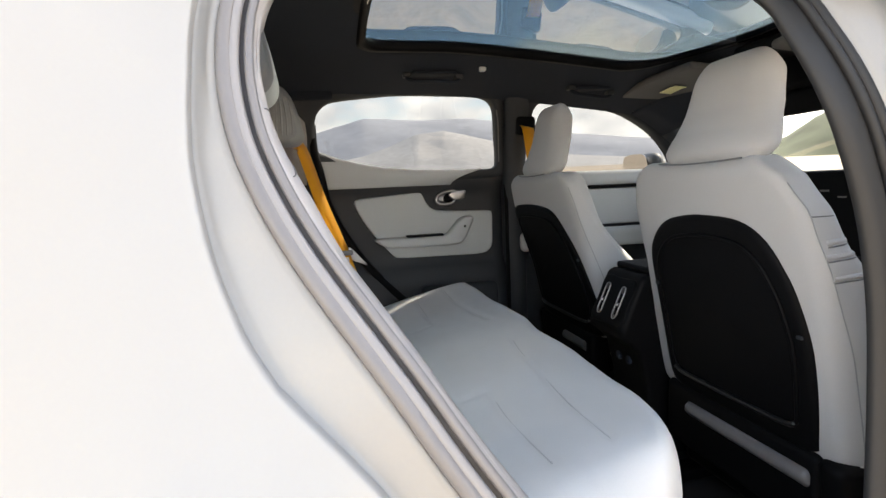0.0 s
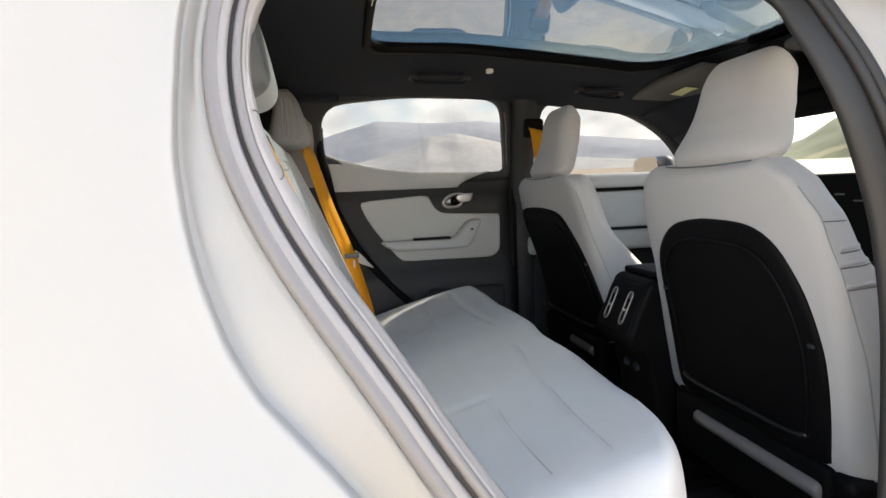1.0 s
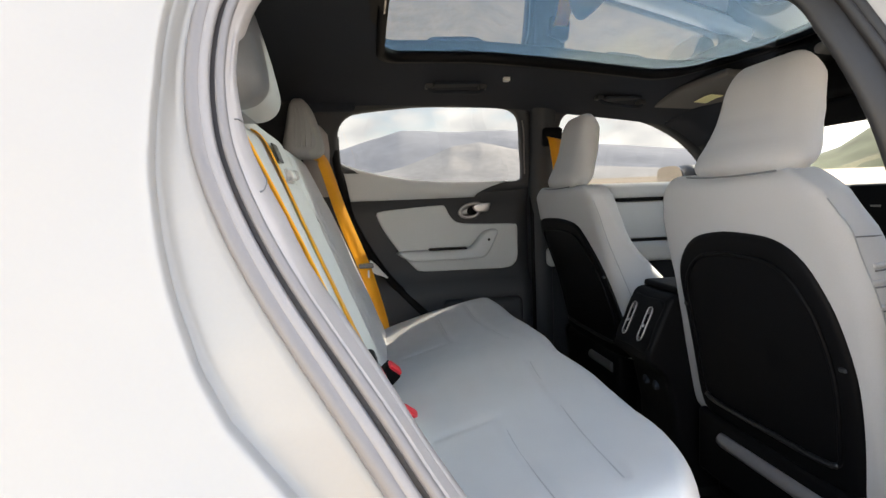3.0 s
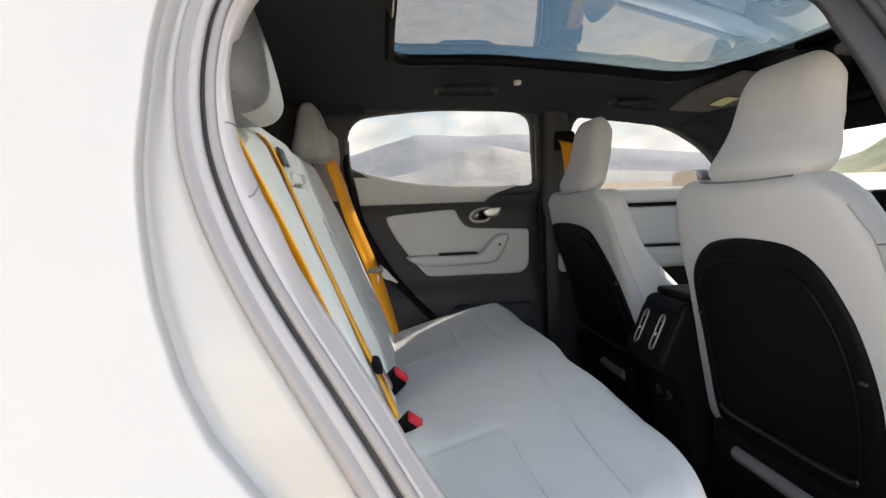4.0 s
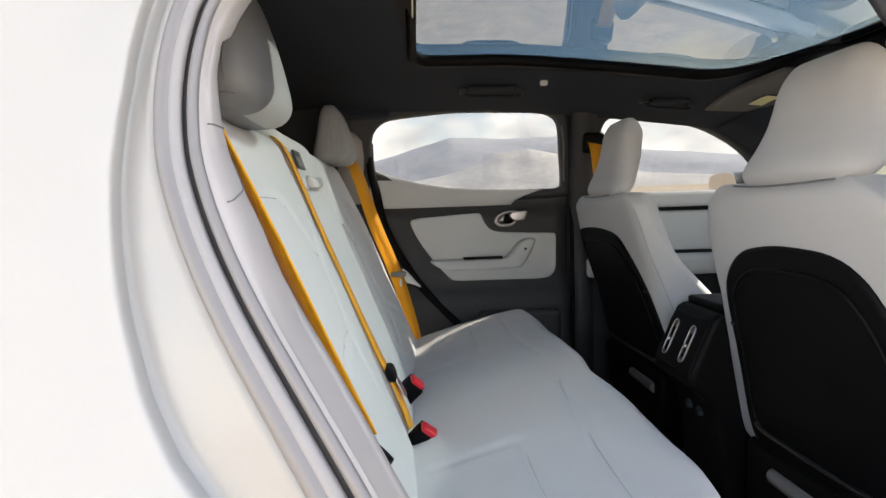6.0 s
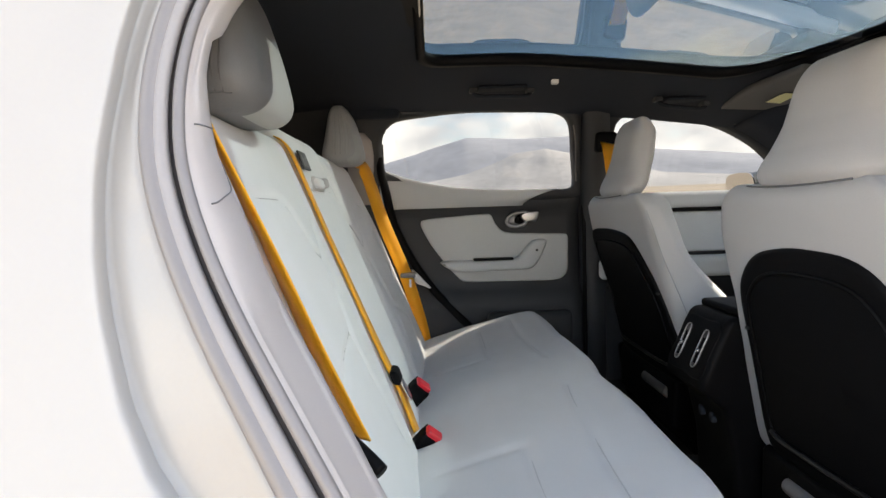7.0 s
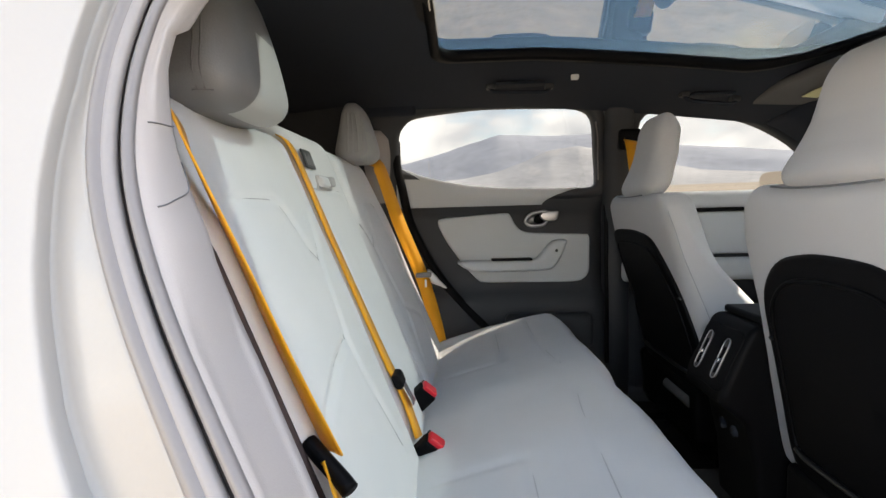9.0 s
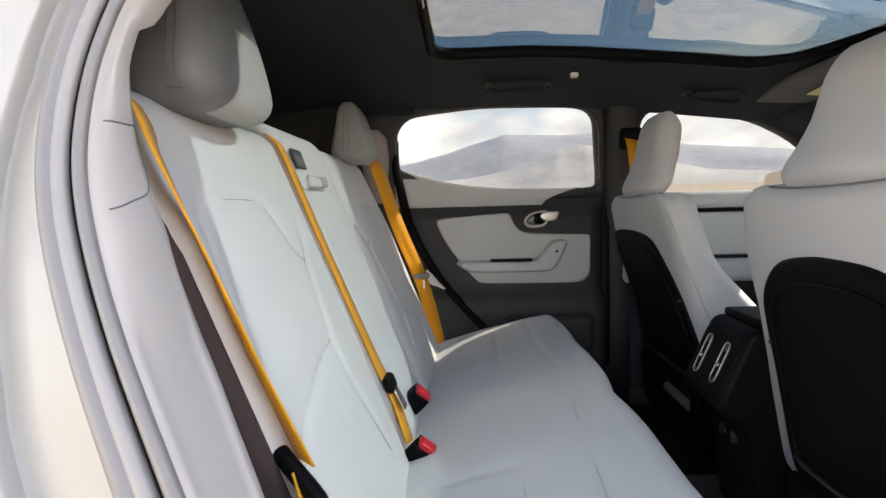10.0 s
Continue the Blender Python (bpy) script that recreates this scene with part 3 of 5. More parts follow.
tagged(part("wall_far_rear", softbox((-1.5, 0.70, 0.3), (-0.37, 0.75, 1.30), 0.01, 3), M_DARK), "dark trim of the far rear side", "wall", kind="structure")
tagged(part("wall_far_filler", softbox((-0.95, 0.605, 1.10), (-0.365, 0.705, 1.335), 0.02, 3), M_DARK), "dark trim over the far rear roof pillar", "wall", kind="structure")
tagged(part("wall_far_filler", softbox((-0.44, 0.622, 1.238), (-0.20, 0.705, 1.335), 0.012, 3), M_LINER), "charcoal header trim over the far window", "wall", kind="structure")
CT = []
for z, x0, x1 in ((0.98, -0.36, -0.300), (1.04, -0.372, -0.296), (1.09, -0.38, -0.290), (1.13, -0.378, -0.287), (1.175, -0.365, -0.290), (1.20, -0.35, -0.31)):
    y = wy(z)
    CT.append([Vector((x0, y + 0.005, z)), Vector((x0 + 0.02, y - 0.018, z)), Vector(((x0 + x1) / 2, y - 0.022, z)), Vector((x1 - 0.01, y - 0.016, z)), Vector((x1, y - 0.004, z))])
tagged(part("trim_pillar_far", slab(CT, (0, 0.02, 0)), M_TRIM), "pale plastic trim on the rear roof pillar", "trim", kind="structure")

# ---- rear bench ----


def back_x(z):
    return -0.158 - 0.385 * (z - 0.575)


def cushion_top(x):
    return 0.556 + 0.36 * (x + 0.15) * (1 - 0.9 * (x + 0.15)) if x > -0.15 else 0.556


bench = thing("rear_bench", "pale grey textile rear bench seat with three places", "bench seat")


def cushion_shape(p):
    x, y, z = p
    u = (z - 0.36) / 0.20
    zt = cushion_top(x)
    dz = zt - 0.56
    # three places: slight dishes for the outer ones, a crown in the middle
    yy = y - YC
    dish = -0.010 * math.exp(-((abs(yy) - 0.36) / 0.12) ** 2) + 0.006 * math.exp(-(yy / 0.10) ** 2)
    end = 0.005 * math.exp(-((abs(yy) - 0.55) / 0.05) ** 2)
    if u > 0.5:
        z += (dz + dish + end) * (u - 0.5) * 2
    if x > 0.05:
        w = min(1.0, (x - 0.05) / 0.2)
        x -= 0.018 * math.exp(-((yy + 0.05) / 0.09) ** 2) * w
        c = max(0.0, yy - 0.42) / 0.18
        d = max(0.0, -yy - 0.38) / 0.18
        x -= (0.05 * c * c + 0.06 * d * d) * w
        x -= 0.05 * w * max(0.0, 0.5 - u)
    return x, y, z


def gap_to(lines, a, b):
    """Distance from (a, b) to the nearest of some polylines."""
    best = 1.0
    for ln in lines:
        for (p, q), (r, t) in zip(ln, ln[1:]):
            dx, dy = r - p, t - q
            u = ((a - p) * dx + (b - q) * dy) / (dx * dx + dy * dy)
            u = 0.0 if u < 0 else 1.0 if u > 1 else u
            d = math.hypot(a - p - u * dx, b - q - u * dy)
            best = d if d < best else best
    return best


CUSHION_SEAMS = [[(0.018, -0.50), (0.017, -0.35), (0.016, -0.235), (0.0, -0.232), (-0.12, -0.232)],
                 [(0.112, -0.50), (0.110, -0.35), (0.118, -0.14), (0.13, -0.06)],
                 [(-0.12, 0.232), (0.0, 0.225), (0.014, 0.225), (0.015, 0.33), (0.016, 0.50)],
                 [(0.13, 0.12), (0.12, 0.20), (0.112, 0.40), (0.112, 0.55)]]


def cushion_full(p):
    x, y, z = cushion_shape(p)
    if p.z > 0.52:
        z -= 0.0036 * math.exp(-(gap_to(CUSHION_SEAMS, p.x, p.y) / 0.009) ** 2)
        z += 0.0022 * noise.noise((x * 9, y * 7, 3.1)) + 0.0009 * noise.noise((x * 30, y * 22, 8.0))
    return x, y, z


part("seat_cushion", softbox((-0.28, -0.595, 0.36), (0.240, 0.625, 0.56), 0.055, (80, 178, 4), cushion_full), M_SEAT, bench)


def back_lines(y0, y1, k):
    """Seam lines of an outer place's backrest, mirrored by k."""
    c = (y0 + y1) / 2 + (0.035 if k > 0 else -0.02)
    return [[(c - k * 0.105, 0.60), (c - k * 0.100, 0.80), (c - k * 0.098, 0.93), (c - k * 0.090, 0.966), (c - k * 0.06, 0.977), (c + k * 0.03, 0.979), (c + k * 0.062, 0.972), (c + k * 0.082, 0.94), (c + k * 0.10, 0.90), (c + k * 0.13, 0.875)],
            [(c + k * 0.16, 0.93), (c + k * 0.13, 0.875), (c + k * 0.115, 0.80), (c + k * 0.09, 0.72), (c + k * 0.12, 0.60)],
            [(c - k * 0.10, 0.67), (c + k * 0.0, 0.705), (c + k * 0.09, 0.73)]]


MID_LINES = [[(-0.08, 0.60), (-0.082, 0.85), (-0.082, 0.995), (-0.07, 1.0), (0.12, 1.0), (0.132, 0.99), (0.135, 0.8), (0.13, 0.6)]]


def backrest_piece(name, y0, y1, z1, lines, r=0.05, bulge=0.012, outer=0):
    def f(p):
        v = (p.z - 0.50) / (z1 - 0.50)
        w = (p.y - (y0 + y1) / 2) / ((y1 - y0) / 2)
        front = 1.0 if p.x > -0.06 else 0.0
        x = p.x + back_x(p.z) + front * (bulge * (1 - w * w) * math.sin(math.pi * min(1, max(0, v))))
        if outer:
            side = max(0.0, (w * outer - 0.45) / 0.55)
            x += (0.034 if outer < 0 else 0.010) * side * side * (3 - 2 * side) * max(0.0, min(1.0, (1.065 - p.z) / 0.12)) * (1 + p.x / 0.13)
        if p.x > -0.01:
            x -= 0.0055 * math.exp(-(gap_to(lines, p.y, p.z) / 0.0075) ** 2)
            x += 0.0022 * noise.noise((p.y * 8, p.z * 8, 1.7)) + 0.0008 * noise.noise((p.y * 28, p.z * 24, 5.0))
        return x, p.y, p.z
    return part(name, softbox((-0.13, y0, 0.50), (0.0, y1, z1), r, (3, 70, 100), f), M_SEAT, bench)


NEAR_LINES = [[(-0.505, 0.62), (-0.502, 0.80), (-0.486, 0.92), (-0.470, 0.955), (-0.445, 0.972), (-0.42, 0.977), (-0.31, 0.977), (-0.285, 0.967), (-0.268, 0.94), (-0.250, 0.91), (-0.222, 0.893)],
              [(-0.18, 0.95), (-0.200, 0.915), (-0.222, 0.893), (-0.245, 0.85), (-0.268, 0.79), (-0.262, 0.74), (-0.225, 0.67), (-0.19, 0.60)],
              [(-0.500, 0.715), (-0.43, 0.752), (-0.35, 0.778), (-0.268, 0.79)]]
seat_near = backrest_piece("backrest", -0.562, -0.117, 1.086, NEAR_LINES, 0.028, outer=-1)
seat_mid = backrest_piece("backrest", -0.114, 0.172, 1.110, MID_LINES, 0.026, 0.006)
seat_out = backrest_piece("backrest", 0.176, 0.585, 1.102, back_lines(0.176, 0.585, -1), 0.038, outer=1)


def bolster(z):
    return 0.034 * max(0.0, min(1.0, (1.065 - z) / 0.12))


# Sheet over the backrest's outer edge, painting the gap's brown shade
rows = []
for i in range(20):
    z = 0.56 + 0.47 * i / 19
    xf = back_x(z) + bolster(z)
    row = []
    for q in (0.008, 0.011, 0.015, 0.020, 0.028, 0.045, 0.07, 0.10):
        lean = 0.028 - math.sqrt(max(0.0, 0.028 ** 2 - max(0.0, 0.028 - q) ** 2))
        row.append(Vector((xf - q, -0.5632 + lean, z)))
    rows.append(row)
part("side_gap_shade", slab(rows, (0, 0.002, 0)), M_GAPSHADE, seat_near, "side of the backrest with the gap's brown shade painted on")


def on_backrest(y, z, y0, y1, z1, bulge):
    v = (z - 0.50) / (z1 - 0.50)
    w = (y - (y0 + y1) / 2) / ((y1 - y0) / 2)
    return (back_x(z) + bulge * (1 - w * w) * math.sin(math.pi * min(1, max(0, v))) - 0.0007, y, z)


def back_seam(parent, y0, y1, z1, bulge, pts, r=0.0012):
    line = [on_backrest(y, z, y0, y1, z1, bulge) for y, z in pts]
    part("seam", tube([(x - 0.0055, y, z) for x, y, z in line], r, 40, 6, up=(1, 0, 0)), M_SEAM, parent)


for par, y0, y1, z1, k in ((seat_near, -0.562, -0.117, 1.086, 1), (seat_out, 0.176, 0.585, 1.094, -1)):
    for ln in NEAR_LINES if k > 0 else back_lines(y0, y1, k):
        back_seam(par, y0, y1, z1, 0.012, ln)
for ln in MID_LINES:
    back_seam(seat_mid, -0.114, 0.172, 1.098, 0.006, ln)
for ln in CUSHION_SEAMS:
    pts = [Vector(cushion_shape(Vector((x, y, 0.56)))) for x, y in ln]
    part("seam", tube([(q.x, q.y, q.z - 0.0040) for q in pts], 0.0010, 40, 6), M_SEATSIDE, bench)


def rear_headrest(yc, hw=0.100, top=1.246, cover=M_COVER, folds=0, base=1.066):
    side = 1 if yc < 0 else -1  # towards the car's middle

    def f(p):
        v = (p.z - base) / (top - base)
        w = p.y - yc
        x = -0.282 - (-0.282 - p.x) * (1.05 - 0.66 * max(0.0, v) ** 1.2) - 0.10 * (p.z - base) - 0.9 * w * w
        k = 1.0 - 0.20 * v * v
        return x - 0.025 * v * v, yc + w * k, p.z + (0.010 * (w / 0.10) ** 2 * (1 - v))

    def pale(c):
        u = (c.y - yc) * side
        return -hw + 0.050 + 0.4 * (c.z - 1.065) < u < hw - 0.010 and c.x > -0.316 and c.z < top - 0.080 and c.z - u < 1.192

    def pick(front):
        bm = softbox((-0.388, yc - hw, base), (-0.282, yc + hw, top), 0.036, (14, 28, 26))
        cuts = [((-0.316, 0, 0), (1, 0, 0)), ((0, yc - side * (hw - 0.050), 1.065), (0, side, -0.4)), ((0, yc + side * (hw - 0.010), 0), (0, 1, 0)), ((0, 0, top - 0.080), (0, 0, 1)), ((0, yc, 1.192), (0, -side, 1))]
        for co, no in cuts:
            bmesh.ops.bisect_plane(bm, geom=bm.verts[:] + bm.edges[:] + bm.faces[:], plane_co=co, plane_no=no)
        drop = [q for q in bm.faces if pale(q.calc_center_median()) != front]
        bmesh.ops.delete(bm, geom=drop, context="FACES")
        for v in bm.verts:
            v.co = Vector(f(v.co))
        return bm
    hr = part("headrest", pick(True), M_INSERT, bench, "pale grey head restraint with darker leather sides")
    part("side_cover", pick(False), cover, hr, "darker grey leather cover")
    for k in (-1, 1):
        part("headrest_post", tube([(-0.365, yc + k * 0.04, 1.03), (-0.365, yc + k * 0.04, 1.085)], 0.006, 4, 8, up=(0, 1, 0)), M_CHROME, hr)
        def on_cover(x, z):
            dx, dz = max(0.0, x + 0.318), max(0.0, base + 0.036 - z, z - top + 0.036)
            q = Vector(f(Vector((x, yc + k * (hw - 0.036 + math.sqrt(max(0.0, 0.036 ** 2 - dx * dx - dz * dz))), z))))
            return (q.x, q.y + k * 0.0002, q.z)
        for q in range(folds):
            x = -0.345 + 0.013 * q
            part("fold", tube([on_cover(x + 0.004 * q * v, z) for v, z in ((0, 1.10), (0.3, 1.12), (0.6, 1.15), (0.8, top - 0.05), (1, top - 0.03))], 0.0022, 30, 8, up=(1, 0, 0)), cover, hr)
        if folds:
            continue
        for dx in (0.0, 0.008):
            line = [(-0.321, 1.078), (-0.319, 1.10), (-0.315, 1.13), (-0.311, 1.16), (-0.307, top - 0.05), (-0.304, top - 0.036), (-0.302, top - 0.022), (-0.301, top - 0.012)]
            part("seam", tube([on_cover(x + dx, z) for x, z in line], 0.0008, 40, 6, up=(1, 0, 0)), M_STITCH, hr)
        part("seam", tube([on_cover(x, 1.078) for x in (-0.326, -0.318, -0.306)], 0.0008, 12, 6), M_STITCH, hr)
    return hr


# One leather in two tones: the near cover is painted darker for shade
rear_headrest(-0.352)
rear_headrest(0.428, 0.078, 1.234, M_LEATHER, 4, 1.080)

# ---- front seats ----


SHOULDER = [(0.82, 0.230), (0.90, 0.221), (0.95, 0.203), (0.975, 0.18), (1.0, 0.15)]
NEAR_IN = [(0.42, 0.20), (0.55, 0.256), (0.64, 0.250), (0.74, 0.238), (0.79, 0.231)] + SHOULDER
NEAR_OUT = [(0.42, 0.174), (0.55, 0.198), (0.70, 0.202), (0.82, 0.200), (0.90, 0.186), (0.95, 0.153), (0.975, 0.119), (1.0, 0.093)]
FAR_IN = [(0.42, 0.16), (0.50, 0.19), (0.57, 0.245), (0.64, 0.262), (0.70, 0.252), (0.76, 0.240)] + SHOULDER
FAR_OUT = [(0.42, 0.165), (0.55, 0.174), (0.62, 0.178), (0.70, 0.190), (0.79, 0.224), (0.87, 0.245), (0.948, 0.232), (0.975, 0.195), (1.0, 0.16)]
NEAR_PANEL = [(0.056, 0.886), (0.115, 0.872), (0.160, 0.838), (0.182, 0.80), (0.187, 0.74), (0.188, 0.64), (0.188, 0.56), (0.172, 0.529), (0.10, 0.524), (0.0, 0.524), (-0.09, 0.524), (-0.146, 0.530), (-0.155, 0.55), (-0.165, 0.63), (-0.167, 0.70), (-0.159, 0.759), (-0.145, 0.806), (-0.116, 0.857), (-0.072, 0.883), (0.0, 0.889)]
FAR_PANEL = [(0.019, 0.886), (0.078, 0.878), (0.115, 0.860), (0.163, 0.804), (0.200, 0.746), (0.229, 0.673), (0.242, 0.62), (0.238, 0.56), (0.215, 0.530), (0.12, 0.524), (0.0, 0.524), (-0.09, 0.524), (-0.145, 0.532), (-0.158, 0.56), (-0.163, 0.617), (-0.172, 0.695), (-0.205, 0.79), (-0.222, 0.84), (-0.215, 0.872), (-0.17, 0.884), (-0.06, 0.889)]
BACK_DEPTH = [(0.50, 0.205), (0.64, 0.185), (0.713, 0.165), (0.746, 0.14), (0.78, 0.113), (0.81, 0.088), (0.85, 0.064), (0.926, 0.052), (0.98, 0.05)]


def front_seat(label, gathered, strip, reach, head, si, h_in, h_out, panel):
    """A front seat about its own middle line, built at its place in x and z; si is the sign of y towards the car's middle."""
    s = thing("front_seat", label, "car seat", "front seats")

    def bx(z):
        return lerp_list([(0.40, 0.485), (0.50, 0.468), (0.60, 0.448), (0.70, 0.428), (0.80, 0.405), (0.90, 0.380), (0.96, 0.367), (1.0, 0.362)], z)

    def half(z, inner):
        return lerp_list(h_in if inner else h_out, z)

    def f(p):
        x, y, z = p
        w = y / 0.25
        side = abs(w) ** 2.4
        depth = 0.135 + (lerp_list(BACK_DEPTH, z) - 0.135) * side
        return bx(z) + x / 0.14 * depth + 0.006 * abs(w) ** 4 * max(0.0, 1 - x / 0.14), w * half(z, w * si > 0), z
    back = part("backrest", softbox((0.0, -0.25, 0.50), (0.14, 0.25, 0.982), 0.032, (6, 24, 36), f), M_SEATSIDE, s)

    def on_back(u, z, d):
        w = u / max(half(z, u > 0), 0.01)
        return Vector((bx(z) + 0.006 * abs(w) ** 4 - d, u * si, z))
    C = cr_curve([(0, u, z) for u, z in panel], 90, True)
    mu = sum(p.y for p in C) / 90
    rows = [[on_back(mu + (p.y - mu) * k, 0.70 + (p.z - 0.70) * k, d) for p in C] for k, d in ((1.0, -0.012), (1.0, 0.001), (0.99, 0.0045), (0.965, 0.0065), (0.93, 0.007), (0.8, 0.007), (0.5, 0.007), (0.2, 0.007))]
    bm = loft(rows, closed_v=True)
    bm.verts.ensure_lookup_table()
    bm.faces.new([v for v in bm.verts[-90:]])
    bmesh.ops.triangulate(bm, faces=[q for q in bm.faces if len(q.verts) > 4])
    pan = part("back_panel", bm, M_BLACK, s, "black plastic back panel")
    # shallow map pocket with a raised lower lip
    ring = [tuple(on_back(mu + (p.y - mu) * 0.85, 0.712 + (p.z - 0.712) * 0.80, 0.008)) for p in C[::2]]
    part("pocket_rim", tube(ring, 0.0034, 90, 8, True, up=(1, 0, 0)), M_BLACK, pan)
    lip = [tuple(on_back(mu + (p.y - mu) * 0.85, 0.712 + (p.z - 0.712) * 0.80, 0.011)) for p in C if p.z < 0.57]
    lip.sort(key=lambda q: q[1])
    part("pocket_lip", tube(lip[2:-2], 0.0045, 40, 8, up=(1, 0, 0)), M_PANELEDGE, pan)
    for k, z in ((0.93, 0.742), (0.93, 0.716)):
        for e in (max, min):
            u = mu + (e(p.y for p in C if abs(p.z - z) < 0.03) - mu) * k
            q = on_back(u, z, 0.007)
            if (e is max) == (z > 0.73):
                part("panel_clip", softbox((q.x - 0.003, q.y - 0.005, z - 0.003), (q.x + 0.004, q.y + 0.005, z + 0.003), 0.002, 2), M_DARK, pan)

    # head restraint: broad flared foot, narrow rounded top leaning forward
    def fh(p):
        v = (p.z - 0.974) / (head - 0.974)
        k = lerp_list([(0.0, 1.0), (0.1, 0.985), (0.22, 0.90), (0.4, 0.78), (0.6, 0.71), (0.8, 0.67), (1.0, 0.60)], v)
        w = p.y * k
        u = (p.x + 0.05) / 0.1
        rear = lerp_list([(0.0, 0.352), (0.12, 0.360), (0.3, 0.378), (0.5, 0.392), (0.75, 0.402), (1.0, 0.412)], v)
        fore = lerp_list([(0.0, 0.435), (0.25, 0.450), (0.5, 0.466), (0.8, 0.474), (1.0, 0.466)], v)
        return rear + (fore - rear) * u + 0.9 * w * w * (1 - 1.8 * u), w, p.z
    hr = part("headrest", softbox((-0.05, -0.125, 0.974), (0.05, 0.125, head), 0.044, (5, 16, 16), fh), M_SEATSIDE, s)
    part("headrest_foot", softbox((0.385, -0.07, 0.955), (0.42, 0.07, 0.985), 0.01, 3), M_DARK, hr)
    part("seam", tube([tuple(Vector(fh(Vector((-0.05, y, 0.978 + 0.004 * (y / 0.1) ** 2)))) + Vector((-0.0002, 0, -0.004))) for y in (-0.10, -0.05, 0.0, 0.05, 0.10)], 0.0016, 30, 6), M_COVER, hr)
    # side seams and gathers

    def on_side(z, a, out=0.0004, inner=False):
        px = 0.14 * a
        d = min(px, 0.14 - px)
        c = 0.032 - math.sqrt(max(0.0, 0.032 ** 2 - max(0.0, 0.032 - d) ** 2))
        sg = si if inner else -si
        x, y, z = f((px, sg * (0.25 - c), z))
        return (x, y + sg * out, z)
    for inner in (False, True):
        part("seam", tube([on_side(z, 0.16, inner=inner) for z in (0.94, 0.92, 0.90, 0.86, 0.82, 0.76, 0.70, 0.64, 0.58, 0.54)], 0.0010, 60, 6, up=(1, 0, 0)), M_LEATHER, back)
    if gathered:
        part("seam", tube([on_side(0.893, a) for a in (0.16, 0.3, 0.5, 0.7, 0.88)], 0.0010, 16, 6), M_COVER, back)
        for z, a0 in ((0.851, 0.34), (0.832, 0.16), (0.803, 0.16)):
            st = [a0 + (0.9 - a0) * k / 5 for k in range(6)]
            part("gather", tube([on_side(z + 0.004 + 0.005 * a, a, -0.0015) for a in st], 0.0042, 24, 8), M_SEATSIDE, back)
            # Dark line under each gather paints the shade of the fold
            part("seam", tube([on_side(z - 0.0015 + 0.005 * a, a, 0.0002) for a in st], 0.0012, 24, 6), M_COVER, back)
    part("seat_cushion", softbox((0.50, -0.235, 0.42), (1.00, 0.235, 0.585), 0.06, (14, 12, 4), lambda p: (p.x, p.y, p.z + 0.05 * (p.x - 0.42) + (0.03 * (abs(p.y) / 0.245) ** 2 if p.z > 0.5 else 0))), M_SEAT, s)
    part("seat_base", softbox((0.50, -0.21, 0.335), (0.95, 0.21, 0.43), 0.02, 4), M_BLACK, s)
    part("seat_valance", softbox((0.444, -0.150, 0.468), (0.466, 0.132, 0.504), 0.010, (4, 16, 6), lambda p: (p.x - 0.4 * (p.z - 0.49) - 0.004 * math.cos((p.z - 0.486) * 170), (p.y * reach[0] + reach[1]) * si, p.z)), strip, s, "grey strip under the back panel")
    part("lower_cover", softbox((0.452, -0.16, 0.40), (0.60, 0.20, 0.530), 0.012, 5, lambda p: (p.x, p.y * si, p.z)), M_BLACK, s)
    part("recliner_cover", softbox((0.455, -0.200, 0.36), (0.66, -0.15, 0.530), 0.02, 5, lambda p: (p.x - 0.15 * (p.z - 0.5), p.y * si, p.z)), M_BLACK, s)
    part("hem_piping", tube([on_side(0.522 + 0.02 * a, a, 0.0008) for a in (0.10, 0.25, 0.4, 0.6, 0.8, 0.9)], 0.0022, 24, 8), M_SEATSIDE, back)
    for sy in (-1, 1):
        part("seat_rail", softbox((0.40, sy * 0.17 - 0.02, 0.314), (0.98, sy * 0.17 + 0.02, 0.336), 0.006, 3), M_BLACK, s)
    return s


# Same strip on both seats; the far one's darker material paints its shade
seat = front_seat("pale grey passenger seat with black plastic back panel", True, M_RUBBER, (1.0, 0.0), 1.149, 1, NEAR_IN, NEAR_OUT, NEAR_PANEL)
seat.matrix_basis = pose(0, -0.308, 0)
seat_far = front_seat("pale grey driver's seat with black plastic back panel", False, M_VISOR, (0.5, 0.10), 1.180, -1, FAR_IN, FAR_OUT, FAR_PANEL)
seat_far.matrix_basis = pose(0, 0.422, 0)

# ---- centre console ----
con = thing("centre_console", "black centre console with two chrome-trimmed rear air vents", "console")
CY0, CY1 = -0.086, 0.062


def console_shape(p):
    x = p.x
    if x < 0.6:
        front = lerp_list([(0.33, 0.43), (0.50, 0.42), (0.585, 0.40), (0.615, 0.357), (0.64, 0.362), (0.735, 0.405), (0.75, 0.415)], p.z)
        x = front + (x - 0.40) * (0.6 - front) / 0.2
    return x, p.y, p.z


part("body", softbox((0.40, CY0, 0.33), (1.25, CY1, 0.748), 0.012, (14, 6, 20), console_shape), M_BLACK, con)
part("armrest_lid", softbox((0.43, CY0 + 0.004, 0.746), (0.78, CY1 - 0.004, 0.762), 0.007, 5), M_BLACK, con)


def on_face(y, v):
    """A point on the sloping rear face, v from its foot to its head."""
    return Vector((0.359 + 0.046 * v, y, 0.632 + 0.103 * v))


